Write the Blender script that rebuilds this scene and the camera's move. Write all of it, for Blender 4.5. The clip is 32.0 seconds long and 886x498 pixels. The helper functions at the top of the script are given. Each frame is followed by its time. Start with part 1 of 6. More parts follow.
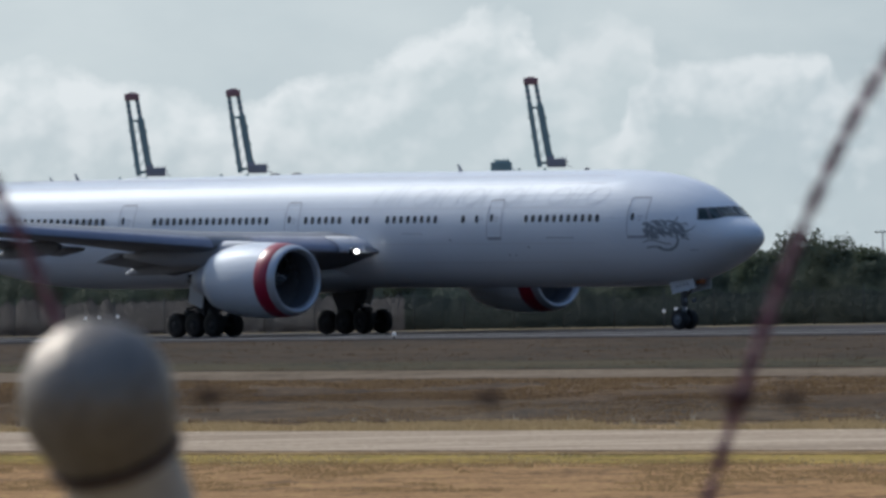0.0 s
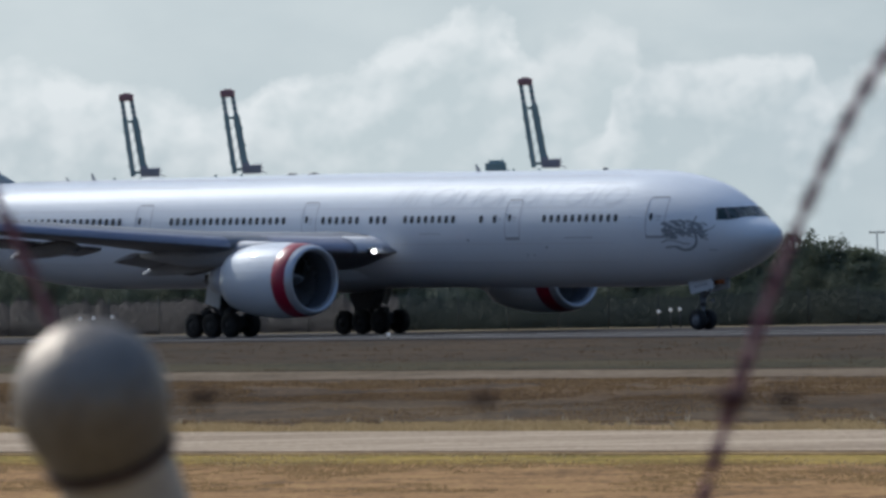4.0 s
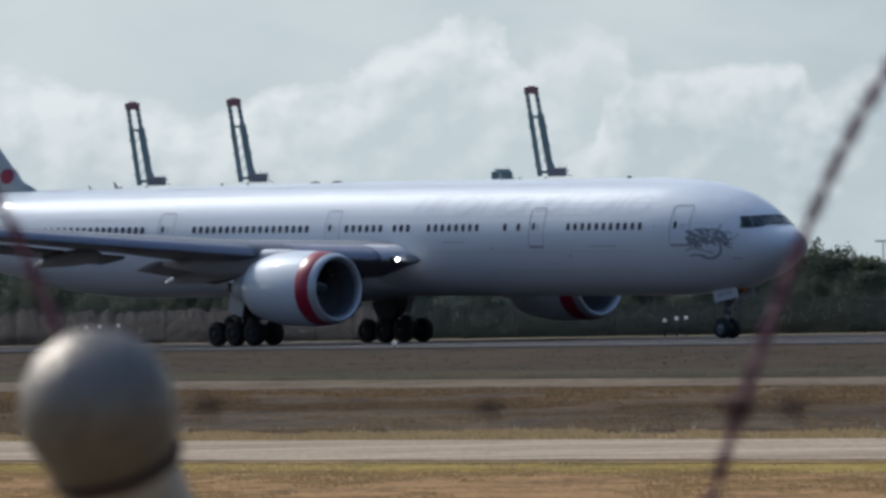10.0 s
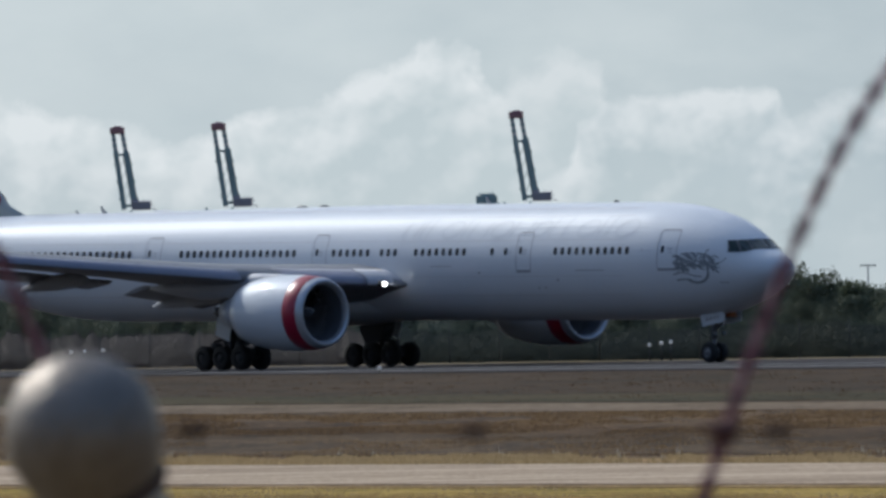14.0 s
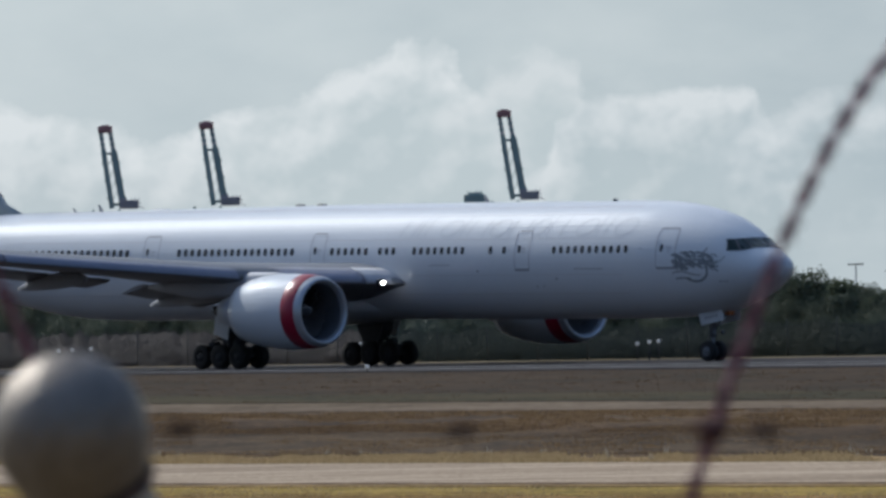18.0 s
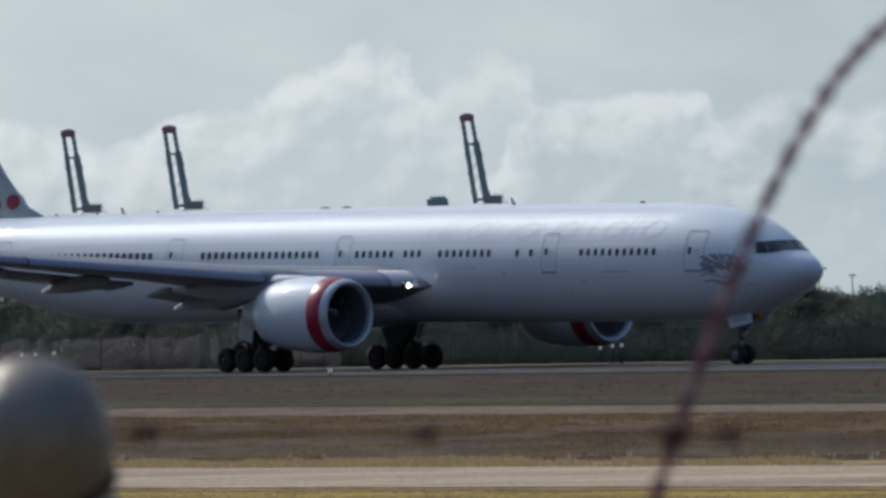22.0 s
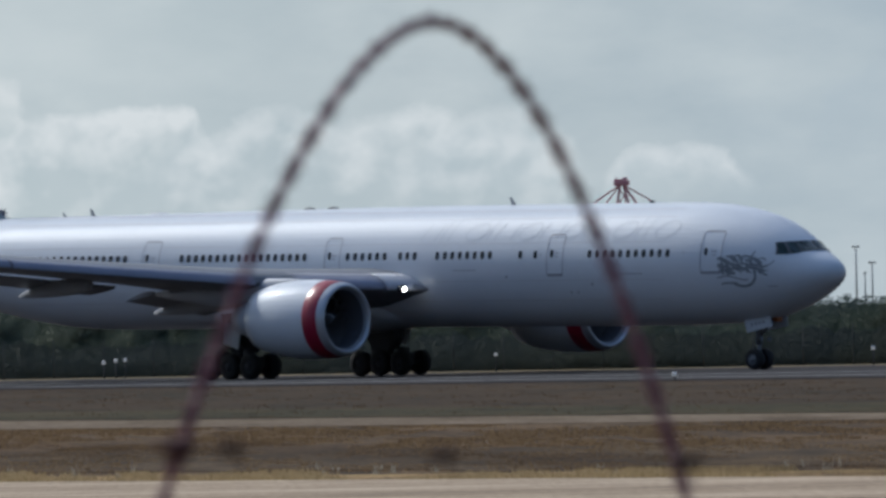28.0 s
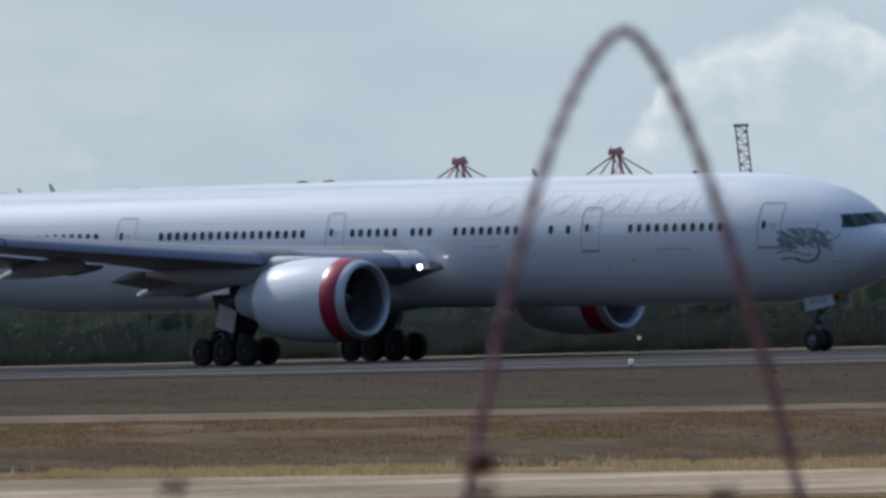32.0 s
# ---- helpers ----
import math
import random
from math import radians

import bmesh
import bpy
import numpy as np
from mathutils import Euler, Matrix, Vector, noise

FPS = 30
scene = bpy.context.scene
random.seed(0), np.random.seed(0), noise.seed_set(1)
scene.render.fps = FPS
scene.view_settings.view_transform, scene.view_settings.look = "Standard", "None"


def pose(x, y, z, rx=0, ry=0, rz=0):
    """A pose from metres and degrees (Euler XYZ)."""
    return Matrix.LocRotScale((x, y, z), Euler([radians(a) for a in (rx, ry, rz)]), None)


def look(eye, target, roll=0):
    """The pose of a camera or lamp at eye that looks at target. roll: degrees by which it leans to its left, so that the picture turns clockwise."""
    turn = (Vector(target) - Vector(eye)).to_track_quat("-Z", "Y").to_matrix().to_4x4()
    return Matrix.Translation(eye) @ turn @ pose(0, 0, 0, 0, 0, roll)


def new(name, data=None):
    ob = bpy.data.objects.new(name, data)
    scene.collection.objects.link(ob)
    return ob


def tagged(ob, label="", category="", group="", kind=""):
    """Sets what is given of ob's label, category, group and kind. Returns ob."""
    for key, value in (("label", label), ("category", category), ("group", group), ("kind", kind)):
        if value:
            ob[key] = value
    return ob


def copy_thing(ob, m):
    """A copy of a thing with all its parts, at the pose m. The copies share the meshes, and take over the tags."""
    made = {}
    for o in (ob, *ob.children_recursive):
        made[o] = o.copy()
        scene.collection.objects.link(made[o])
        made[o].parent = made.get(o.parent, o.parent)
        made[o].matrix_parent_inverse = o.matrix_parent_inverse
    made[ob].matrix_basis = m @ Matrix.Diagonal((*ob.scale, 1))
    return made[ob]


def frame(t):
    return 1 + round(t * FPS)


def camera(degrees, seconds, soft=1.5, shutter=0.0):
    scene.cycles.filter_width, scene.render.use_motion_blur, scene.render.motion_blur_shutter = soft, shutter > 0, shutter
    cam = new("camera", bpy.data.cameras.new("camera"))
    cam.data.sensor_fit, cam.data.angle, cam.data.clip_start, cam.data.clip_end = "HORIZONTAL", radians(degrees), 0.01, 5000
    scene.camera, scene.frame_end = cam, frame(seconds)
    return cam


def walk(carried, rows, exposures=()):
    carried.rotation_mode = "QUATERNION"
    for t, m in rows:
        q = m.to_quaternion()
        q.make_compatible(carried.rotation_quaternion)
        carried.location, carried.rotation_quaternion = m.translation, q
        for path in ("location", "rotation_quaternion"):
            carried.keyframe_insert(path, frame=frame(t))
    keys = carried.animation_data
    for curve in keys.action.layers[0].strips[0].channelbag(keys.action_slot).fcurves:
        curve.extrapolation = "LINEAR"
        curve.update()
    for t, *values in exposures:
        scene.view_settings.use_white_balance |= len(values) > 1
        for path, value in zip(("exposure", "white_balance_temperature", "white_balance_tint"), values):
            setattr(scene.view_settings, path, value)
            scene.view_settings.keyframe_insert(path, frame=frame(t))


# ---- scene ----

# ---------------------------------------------------------------- camera and its pan
EYE = 3.23            # height of the lens over the airfield
ROLL = -1.115         # the tripod leans a little, more as it pans

cam = camera(3.809, 32.0, soft=3.2)
cam.data.dof.use_dof = True
cam.data.dof.focus_distance = 690.0
cam.data.dof.aperture_fstop = 58.0

# seconds, pan to the right in degrees, tilt up in degrees
PAN = [
    (0, 0.0000, 0.1058),
    (0.5, -0.0122, 0.1017),
    (1, -0.0051, 0.0967),
    (1.5, -0.0002, 0.0978),
    (2, -0.0049, 0.1013),
    (2.5, -0.0098, 0.1034),
    (3, -0.0049, 0.1048),
    (3.5, 0.0098, 0.1078),
    (5.5, 0.0438, 0.1069),
    (6, 0.0365, 0.1081),
    (6.5, 0.0208, 0.1153),
    (7, 0.0101, 0.1287),
    (7.5, 0.0005, 0.1341),
    (8, 0.0030, 0.1371),
    (8.5, 0.0054, 0.1379),
    (9, 0.0054, 0.1394),
    (9.5, 0.0043, 0.1426),
    (10, -0.0018, 0.1454),
    (10.5, -0.0100, 0.1561),
    (11, -0.0255, 0.1714),
    (11.5, -0.0154, 0.1909),
    (12, 0.0055, 0.2059),
    (12.5, 0.0301, 0.2193),
    (13, 0.0534, 0.2325),
    (13.5, 0.0657, 0.2412),
    (14, 0.0658, 0.2490),
    (14.5, 0.0634, 0.2459),
    (16.5, 0.1313, 0.2418),
    (17, 0.1339, 0.2441),
    (17.5, 0.1313, 0.2416),
    (18, 0.1180, 0.2431),
    (18.5, 0.1105, 0.2293),
    (19, 0.1039, 0.2087),
    (19.5, 0.1028, 0.2147),
    (20, 0.1242, 0.2463),
    (20.5, 0.1659, 0.2774),
    (21, 0.2039, 0.2890),
    (21.5, 0.2341, 0.2763),
    (22, 0.2774, 0.2579),
    (22.5, 0.3718, 0.2423),
    (23, 0.4994, 0.2447),
    (23.5, 0.6219, 0.2503),
    (24, 0.7772, 0.2417),
    (24.5, 0.9374, 0.2311),
    (26.5, 1.5745, 0.2705),
    (27, 1.7845, 0.2681),
    (27.5, 2.0505, 0.2687),
    (28, 2.4144, 0.2758),
    (28.5, 2.7985, 0.2769),
    (29, 3.2407, 0.2648),
    (29.5, 3.6732, 0.2526),
    (30, 4.2130, 0.2452),
    (30.5, 4.7663, 0.2361),
    (31, 5.3878, 0.2193),
    (31.5, 6.0055, 0.2082),
    (32, 6.7903, 0.1908),
]


def tripod(pan, tilt):
    return pose(0, 0, EYE, 0, 0, -pan) @ pose(0, 0, 0, 90 + tilt) @ pose(0, 0, 0, 0, 0, ROLL - 0.068 * pan)


walk(cam, [(t, tripod(a, b)) for t, a, b in PAN], [(0, 0.0), (12, 0.0), (17, -0.09), (21, -0.08), (24, -0.12), (28, -0.09), (30, -0.06), (31, -0.02), (32, 0.07)])

# the aircraft's roll along the runway: seconds, metres
ROLLOUT = [(0, -0.00), (0.5, 0.26), (1, 0.55), (1.5, 0.74), (2, 0.99), (2.5, 1.17), (3, 1.39), (3.5, 1.59), (5.5, 2.30), (6, 2.34), (6.5, 2.51), (7, 2.70), (7.5, 2.71), (8, 2.89), (8.5, 2.97), (9, 3.01), (9.5, 3.12), (10, 3.15), (10.5, 3.24), (11, 3.29), (11.5, 3.29), (12, 3.30), (12.5, 3.31), (13, 3.32), (13.5, 3.33), (14, 3.34), (14.5, 3.34), (16.5, 3.70), (17, 3.80), (17.5, 3.96), (18, 4.15), (18.5, 4.37), (19, 4.69), (19.5, 4.99), (20, 5.50), (20.5, 6.08), (21, 6.83), (21.5, 7.81), (22, 8.98), (22.5, 10.15), (23, 11.74), (23.5, 13.33), (24, 15.28), (24.5, 17.36), (26.5, 29.97), (27, 34.62), (27.5, 39.55), (28, 45.36), (28.5, 51.51), (29, 58.80), (29.5, 66.08), (30, 74.59), (30.5, 82.99), (31, 92.91), (31.5, 102.64), (32, 113.81)]
HEADING = -46.617     # degrees, nose direction
NOSE_START = (16.62, 693.26)

# ---------------------------------------------------------------- light
SUN_AZ, SUN_EL = -41.0, 38.0      # degrees from the +Y axis to the right, and up


def build_light():
    w = bpy.data.worlds.new("sky")
    scene.world = w
    w.use_nodes = True
    nt = w.node_tree
    nt.nodes.clear()
    sky = nt.nodes.new("ShaderNodeTexSky")
    sky.sky_type = "NISHITA"
    sky.sun_disc = False
    sky.sun_elevation = radians(SUN_EL)
    sky.sun_rotation = radians(SUN_AZ)
    bgsky = nt.nodes.new("ShaderNodeBackground")
    bgsky.inputs["Strength"].default_value = 0.06
    nt.links.new(sky.outputs[0], bgsky.inputs["Color"])
    # broken cloud cover over the whole dome
    tc = nt.nodes.new("ShaderNodeTexCoord")
    nz = nt.nodes.new("ShaderNodeTexNoise")
    nz.inputs["Scale"].default_value = 5.0
    nz.inputs["Detail"].default_value = 8.0
    ramp = nt.nodes.new("ShaderNodeValToRGB")
    ramp.color_ramp.elements[0].position = 0.35
    ramp.color_ramp.elements[1].position = 0.62
    nt.links.new(tc.outputs["Generated"], nz.inputs["Vector"])
    nt.links.new(nz.outputs["Fac"], ramp.inputs["Fac"])
    cloud = nt.nodes.new("ShaderNodeBackground")
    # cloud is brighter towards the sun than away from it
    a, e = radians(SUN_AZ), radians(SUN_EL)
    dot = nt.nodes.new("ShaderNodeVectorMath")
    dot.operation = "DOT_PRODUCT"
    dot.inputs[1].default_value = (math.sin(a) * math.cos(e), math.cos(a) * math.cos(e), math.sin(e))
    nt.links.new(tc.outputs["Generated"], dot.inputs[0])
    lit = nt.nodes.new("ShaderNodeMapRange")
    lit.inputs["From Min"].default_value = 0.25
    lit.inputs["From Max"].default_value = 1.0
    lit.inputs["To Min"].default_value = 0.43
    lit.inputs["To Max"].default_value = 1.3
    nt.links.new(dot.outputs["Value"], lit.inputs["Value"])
    # blue grey cloud bases away from the sun, white cloud towards it
    tone = nt.nodes.new("ShaderNodeValToRGB")
    tone.color_ramp.elements[0].position, tone.color_ramp.elements[1].position = 0.50, 0.85
    tone.color_ramp.elements[0].color = (0.285, 0.475, 0.88, 1)
    tone.color_ramp.elements[1].color = (0.78, 0.82, 0.92, 1)
    nt.links.new(dot.outputs["Value"], tone.inputs["Fac"])
    nt.links.new(tone.outputs["Color"], cloud.inputs["Color"])
    # unseen thin-cloud glare round the sun, added to brighten the fuselage crown
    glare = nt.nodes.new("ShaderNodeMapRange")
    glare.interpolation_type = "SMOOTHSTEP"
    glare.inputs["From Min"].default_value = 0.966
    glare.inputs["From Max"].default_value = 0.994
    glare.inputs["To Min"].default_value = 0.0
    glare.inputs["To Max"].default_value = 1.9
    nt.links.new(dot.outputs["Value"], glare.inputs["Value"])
    # an overcast dome is darker at the horizon than overhead
    up = nt.nodes.new("ShaderNodeSeparateXYZ")
    nt.links.new(tc.outputs["Generated"], up.inputs[0])
    rise = nt.nodes.new("ShaderNodeMapRange")
    rise.inputs["To Min"].default_value = 0.52
    rise.inputs["To Max"].default_value = 1.45
    nt.links.new(up.outputs["Z"], rise.inputs["Value"])
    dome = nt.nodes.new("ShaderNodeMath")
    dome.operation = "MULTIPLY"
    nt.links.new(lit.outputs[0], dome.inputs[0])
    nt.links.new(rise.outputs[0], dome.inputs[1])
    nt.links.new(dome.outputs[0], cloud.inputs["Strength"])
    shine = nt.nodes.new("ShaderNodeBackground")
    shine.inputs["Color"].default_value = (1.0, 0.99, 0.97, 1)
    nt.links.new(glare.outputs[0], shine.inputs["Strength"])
    both = nt.nodes.new("ShaderNodeAddShader")
    mix = nt.nodes.new("ShaderNodeMixShader")
    nt.links.new(ramp.outputs[0], mix.inputs[0])
    nt.links.new(bgsky.outputs[0], mix.inputs[1])
    nt.links.new(cloud.outputs[0], mix.inputs[2])
    out = nt.nodes.new("ShaderNodeOutputWorld")
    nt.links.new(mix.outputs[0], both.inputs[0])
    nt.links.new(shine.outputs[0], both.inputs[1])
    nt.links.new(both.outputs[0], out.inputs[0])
    lamp = bpy.data.lights.new("sun", "SUN")
    lamp.energy = 2.75
    lamp.angle = radians(3.0)
    lamp.color = (1.0, 0.965, 0.90)
    ob = new("sun", lamp)
    a, e = radians(SUN_AZ), radians(SUN_EL)
    d = Vector((math.sin(a) * math.cos(e), math.cos(a) * math.cos(e), math.sin(e)))
    ob.matrix_world = look(d * 100, (0, 0, 0))


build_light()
scene.view_settings.use_white_balance = True
scene.view_settings.white_balance_temperature = 6180
scene.view_settings.white_balance_tint = 8.0


# ---------------------------------------------------------------- materials
def shader(name, color, rough=0.6, metal=0.0, dark=None, scale=3.0, fine=40.0, bump=0.1, coat=0.0, island=0.0, rnd=0.0, gloss=0.5):
    """A surface with colour that varies at two scales, and a fine relief."""
    m = bpy.data.materials.new(name)
    m.use_nodes = True
    nt = m.node_tree
    b = nt.nodes["Principled BSDF"]
    dark = dark or tuple(c * 0.75 for c in color)
    tc = nt.nodes.new("ShaderNodeTexCoord")
    n1 = nt.nodes.new("ShaderNodeTexNoise")
    n1.inputs["Scale"].default_value, n1.inputs["Detail"].default_value = scale, 4.0
    n2 = nt.nodes.new("ShaderNodeTexNoise")
    n2.inputs["Scale"].default_value, n2.inputs["Detail"].default_value = fine, 3.0
    for n in (n1, n2):
        nt.links.new(tc.outputs["Object"], n.inputs["Vector"])
    add = nt.nodes.new("ShaderNodeMath")
    add.operation = "MULTIPLY_ADD"
    add.inputs[1].default_value = 0.45
    half = nt.nodes.new("ShaderNodeMath")
    half.operation = "MULTIPLY"
    half.inputs[1].default_value = 0.55
    nt.links.new(n1.outputs["Fac"], half.inputs[0])
    nt.links.new(n2.outputs["Fac"], add.inputs[0])
    nt.links.new(half.outputs[0], add.inputs[2])
    fac = add.outputs[0]
    if island or rnd:
        src = nt.nodes.new("ShaderNodeNewGeometry").outputs["Random Per Island"] if island else nt.nodes.new("ShaderNodeObjectInfo").outputs["Random"]
        k = nt.nodes.new("ShaderNodeMath")
        k.operation = "MULTIPLY_ADD"
        k.inputs[1].default_value = island or rnd
        sub = nt.nodes.new("ShaderNodeMath")
        sub.operation = "SUBTRACT"
        sub.inputs[1].default_value = 0.5
        nt.links.new(src, sub.inputs[0])
        nt.links.new(sub.outputs[0], k.inputs[0])
        nt.links.new(fac, k.inputs[2])
        fac = k.outputs[0]
    ramp = nt.nodes.new("ShaderNodeValToRGB")
    ramp.color_ramp.elements[0].position, ramp.color_ramp.elements[1].position = 0.32, 0.68
    ramp.color_ramp.elements[0].color = (*dark, 1)
    ramp.color_ramp.elements[1].color = (*color, 1)
    nt.links.new(fac, ramp.inputs["Fac"])
    nt.links.new(ramp.outputs["Color"], b.inputs["Base Color"])
    b.inputs["Roughness"].default_value = rough
    b.inputs["Metallic"].default_value = metal
    b.inputs["Specular IOR Level"].default_value = gloss
    b.inputs["Coat Weight"].default_value = coat
    b.inputs["Coat Roughness"].default_value = 0.06
    if bump:
        bp = nt.nodes.new("ShaderNodeBump")
        bp.inputs["Strength"].default_value = bump
        bp.inputs["Distance"].default_value = 0.02
        nt.links.new(n2.outputs["Fac"], bp.inputs["Height"])
        nt.links.new(bp.outputs[0], b.inputs["Normal"])
    return m


def glow(name, color, power):
    m = bpy.data.materials.new(name)
    m.use_nodes = True
    b = m.node_tree.nodes["Principled BSDF"]
    b.inputs["Base Color"].default_value = (0.8, 0.8, 0.8, 1)
    b.inputs["Emission Color"].default_value = (*color, 1)
    b.inputs["Emission Strength"].default_value = power
    return m


WHITE = shader("white aircraft paint", (0.72, 0.755, 0.80), 0.45, 0, (0.68, 0.715, 0.76), 0.35, 6, 0.0, 0.6, gloss=0.1)


def rippled(m, scale, strength):
    """Adds the slow waviness of riveted sheet to a paint."""
    nt = m.node_tree
    b = nt.nodes["Principled BSDF"]
    tc = nt.nodes.new("ShaderNodeTexCoord")
    mp = nt.nodes.new("ShaderNodeMapping")
    mp.inputs["Scale"].default_value = scale
    n = nt.nodes.new("ShaderNodeTexNoise")
    n.inputs["Scale"].default_value, n.inputs["Detail"].default_value = 1.0, 1.5
    bp = nt.nodes.new("ShaderNodeBump")
    bp.inputs["Strength"].default_value = strength
    bp.inputs["Distance"].default_value = 0.05
    nt.links.new(tc.outputs["Object"], mp.inputs["Vector"])
    nt.links.new(mp.outputs[0], n.inputs["Vector"])
    nt.links.new(n.outputs["Fac"], bp.inputs["Height"])
    nt.links.new(bp.outputs[0], b.inputs["Normal"])
    nt.links.new(bp.outputs[0], b.inputs["Coat Normal"])


rippled(WHITE, (0.02, 5.0, 5.0), 0.22)
WHITE.node_tree.nodes["Principled BSDF"].inputs["Coat Roughness"].default_value = 0.02
BELLY = shader("pale grey paint", (0.50, 0.515, 0.56), 0.5, 0, (0.44, 0.455, 0.50), 0.5, 8, 0.02)
WINGGREY = shader("grey wing paint", (0.22, 0.23, 0.255), 0.5, 0, (0.17, 0.18, 0.20), 0.6, 9, 0.03)
RED = shader("crimson paint", (0.34, 0.009, 0.042), 0.35, 0, (0.28, 0.008, 0.034), 1.0, 14, 0.02, 0.12)
COCKPIT = shader("greenish cockpit glass", (0.016, 0.034, 0.030), 0.08, 0, (0.010, 0.022, 0.020), 2, 20, 0.0)
GLASS = shader("dark cabin glass", (0.012, 0.014, 0.018), 0.12, 0, (0.008, 0.009, 0.012), 2, 20, 0.0)
WINFRAME = shader("dark window frame", (0.11, 0.115, 0.125), 0.5, 0, (0.08, 0.085, 0.09), 2, 20, 0.0)
SEAM = shader("grey panel line", (0.34, 0.35, 0.39), 0.6, 0, (0.28, 0.29, 0.33), 2, 20, 0.0)
LETTER = shader("pale silver lettering", (0.65, 0.685, 0.73), 0.45, 0, (0.61, 0.645, 0.69), 2, 20, 0.0, 0.5, gloss=0.1)
EMBLEM = shader("dark silver artwork", (0.26, 0.285, 0.31), 0.5, 0, (0.18, 0.20, 0.225), 3, 20, 0.0)
RUBBER = shader("black tyre rubber", (0.022, 0.022, 0.024), 0.75, 0, (0.014, 0.014, 0.015), 4, 50, 0.2)
STEEL = shader("dull gear steel", (0.24, 0.25, 0.27), 0.5, 0.3, (0.15, 0.16, 0.175), 3, 30, 0.1)
DARK = shader("sooty dark metal", (0.05, 0.052, 0.058), 0.5, 0.4, (0.03, 0.031, 0.035), 3, 30, 0.1)
FANBLADE = shader("dark titanium fan", (0.15, 0.155, 0.17), 0.6, 0.1, (0.12, 0.125, 0.14), 3, 30, 0.05)
LAMPGLOW = glow("lit lamp glass", (1.0, 0.98, 0.94), 12.0)
FAIRING = shader("dull grey fairing paint", (0.37, 0.375, 0.39), 0.6, 0, (0.30, 0.305, 0.32), 0.8, 9, 0.0, gloss=0.2)
BEACON = shader("orange housing", (0.45, 0.14, 0.04), 0.5, 0, (0.3, 0.09, 0.03), 3, 20, 0.0)
PALESEAM = shader("faint paint seam", (0.60, 0.60, 0.63), 0.5, 0, (0.55, 0.55, 0.58), 1, 9, 0.0)
SLAT = shader("bluish grey slat paint", (0.29, 0.30, 0.37), 0.36, 0.2, (0.24, 0.25, 0.31), 0.8, 9, 0.0)
LIP = shader("dull metal intake lip", (0.54, 0.56, 0.60), 0.35, 0.5, (0.45, 0.47, 0.51), 1.5, 20, 0.0)
DUCT = shader("grey acoustic lining", (0.15, 0.158, 0.18), 0.6, 0, (0.12, 0.126, 0.145), 2, 20, 0.0)
# main gear steel, much darker than the nose gear's
GEARDARK = shader("near-black gear steel", (0.045, 0.047, 0.054), 0.7, 0.1, (0.028, 0.03, 0.035), 4, 30, 0.1)
MARKER = glow("white marker light", (1.0, 1.0, 0.98), 0.12)
FINGREY = shader("silver grey fin paint", (0.44, 0.485, 0.48), 0.5, 0, (0.38, 0.42, 0.42), 0.4, 6, 0.0)
SPINNER = shader("grey spinner paint", (0.12, 0.125, 0.14), 0.5, 0.1, (0.09, 0.095, 0.105), 3, 30, 0.0)


def straw(name, color, dark):
    """Dry blades that let the sun shine through."""
    m = shader(name, color, 1.0, 0, dark, 0.8, 6, 0.0, island=0.5, gloss=0.05)
    nt = m.node_tree
    b = nt.nodes["Principled BSDF"]
    src = b.inputs["Base Color"].links[0].from_socket
    tr = nt.nodes.new("ShaderNodeBsdfTranslucent")
    nt.links.new(src, tr.inputs["Color"])
    mx = nt.nodes.new("ShaderNodeMixShader")
    mx.inputs[0].default_value = 0.5
    nt.links.new(b.outputs[0], mx.inputs[1])
    nt.links.new(tr.outputs[0], mx.inputs[2])
    out = [n for n in nt.nodes if n.type == "OUTPUT_MATERIAL"][0]
    nt.links.new(mx.outputs[0], out.inputs["Surface"])
    return m


def leafy(name, shade, green, olive, scale):
    """Foliage whose hue changes from crown to crown, thin enough to pass some light."""
    m = bpy.data.materials.new(name)
    m.use_nodes = True
    nt = m.node_tree
    b = nt.nodes["Principled BSDF"]
    tc = nt.nodes.new("ShaderNodeTexCoord")
    n = nt.nodes.new("ShaderNodeTexNoise")
    n.inputs["Scale"].default_value, n.inputs["Detail"].default_value = scale, 3.0
    nt.links.new(tc.outputs["Object"], n.inputs["Vector"])
    geo = nt.nodes.new("ShaderNodeNewGeometry")
    k = nt.nodes.new("ShaderNodeMath")
    k.operation = "MULTIPLY_ADD"
    k.inputs[1].default_value = 0.12
    nt.links.new(geo.outputs["Random Per Island"], k.inputs[0])
    nt.links.new(n.outputs["Fac"], k.inputs[2])
    ramp = nt.nodes.new("ShaderNodeValToRGB")
    el = ramp.color_ramp.elements
    el.new(0.5)
    for e, (p, c) in zip(el, ((0.38, shade), (0.54, green), (0.72, olive))):
        e.position = p
        e.color = (*c, 1)
    nt.links.new(k.outputs[0], ramp.inputs["Fac"])
    nt.links.new(ramp.outputs["Color"], b.inputs["Base Color"])
    b.inputs["Roughness"].default_value = 0.8
    b.inputs["Specular IOR Level"].default_value = 0.25
    tr = nt.nodes.new("ShaderNodeBsdfTranslucent")
    nt.links.new(ramp.outputs["Color"], tr.inputs["Color"])
    mx = nt.nodes.new("ShaderNodeMixShader")
    mx.inputs[0].default_value = 0.4
    nt.links.new(b.outputs[0], mx.inputs[1])
    nt.links.new(tr.outputs[0], mx.inputs[2])
    out = [o for o in nt.nodes if o.type == "OUTPUT_MATERIAL"][0]
    nt.links.new(mx.outputs[0], out.inputs["Surface"])
    return m


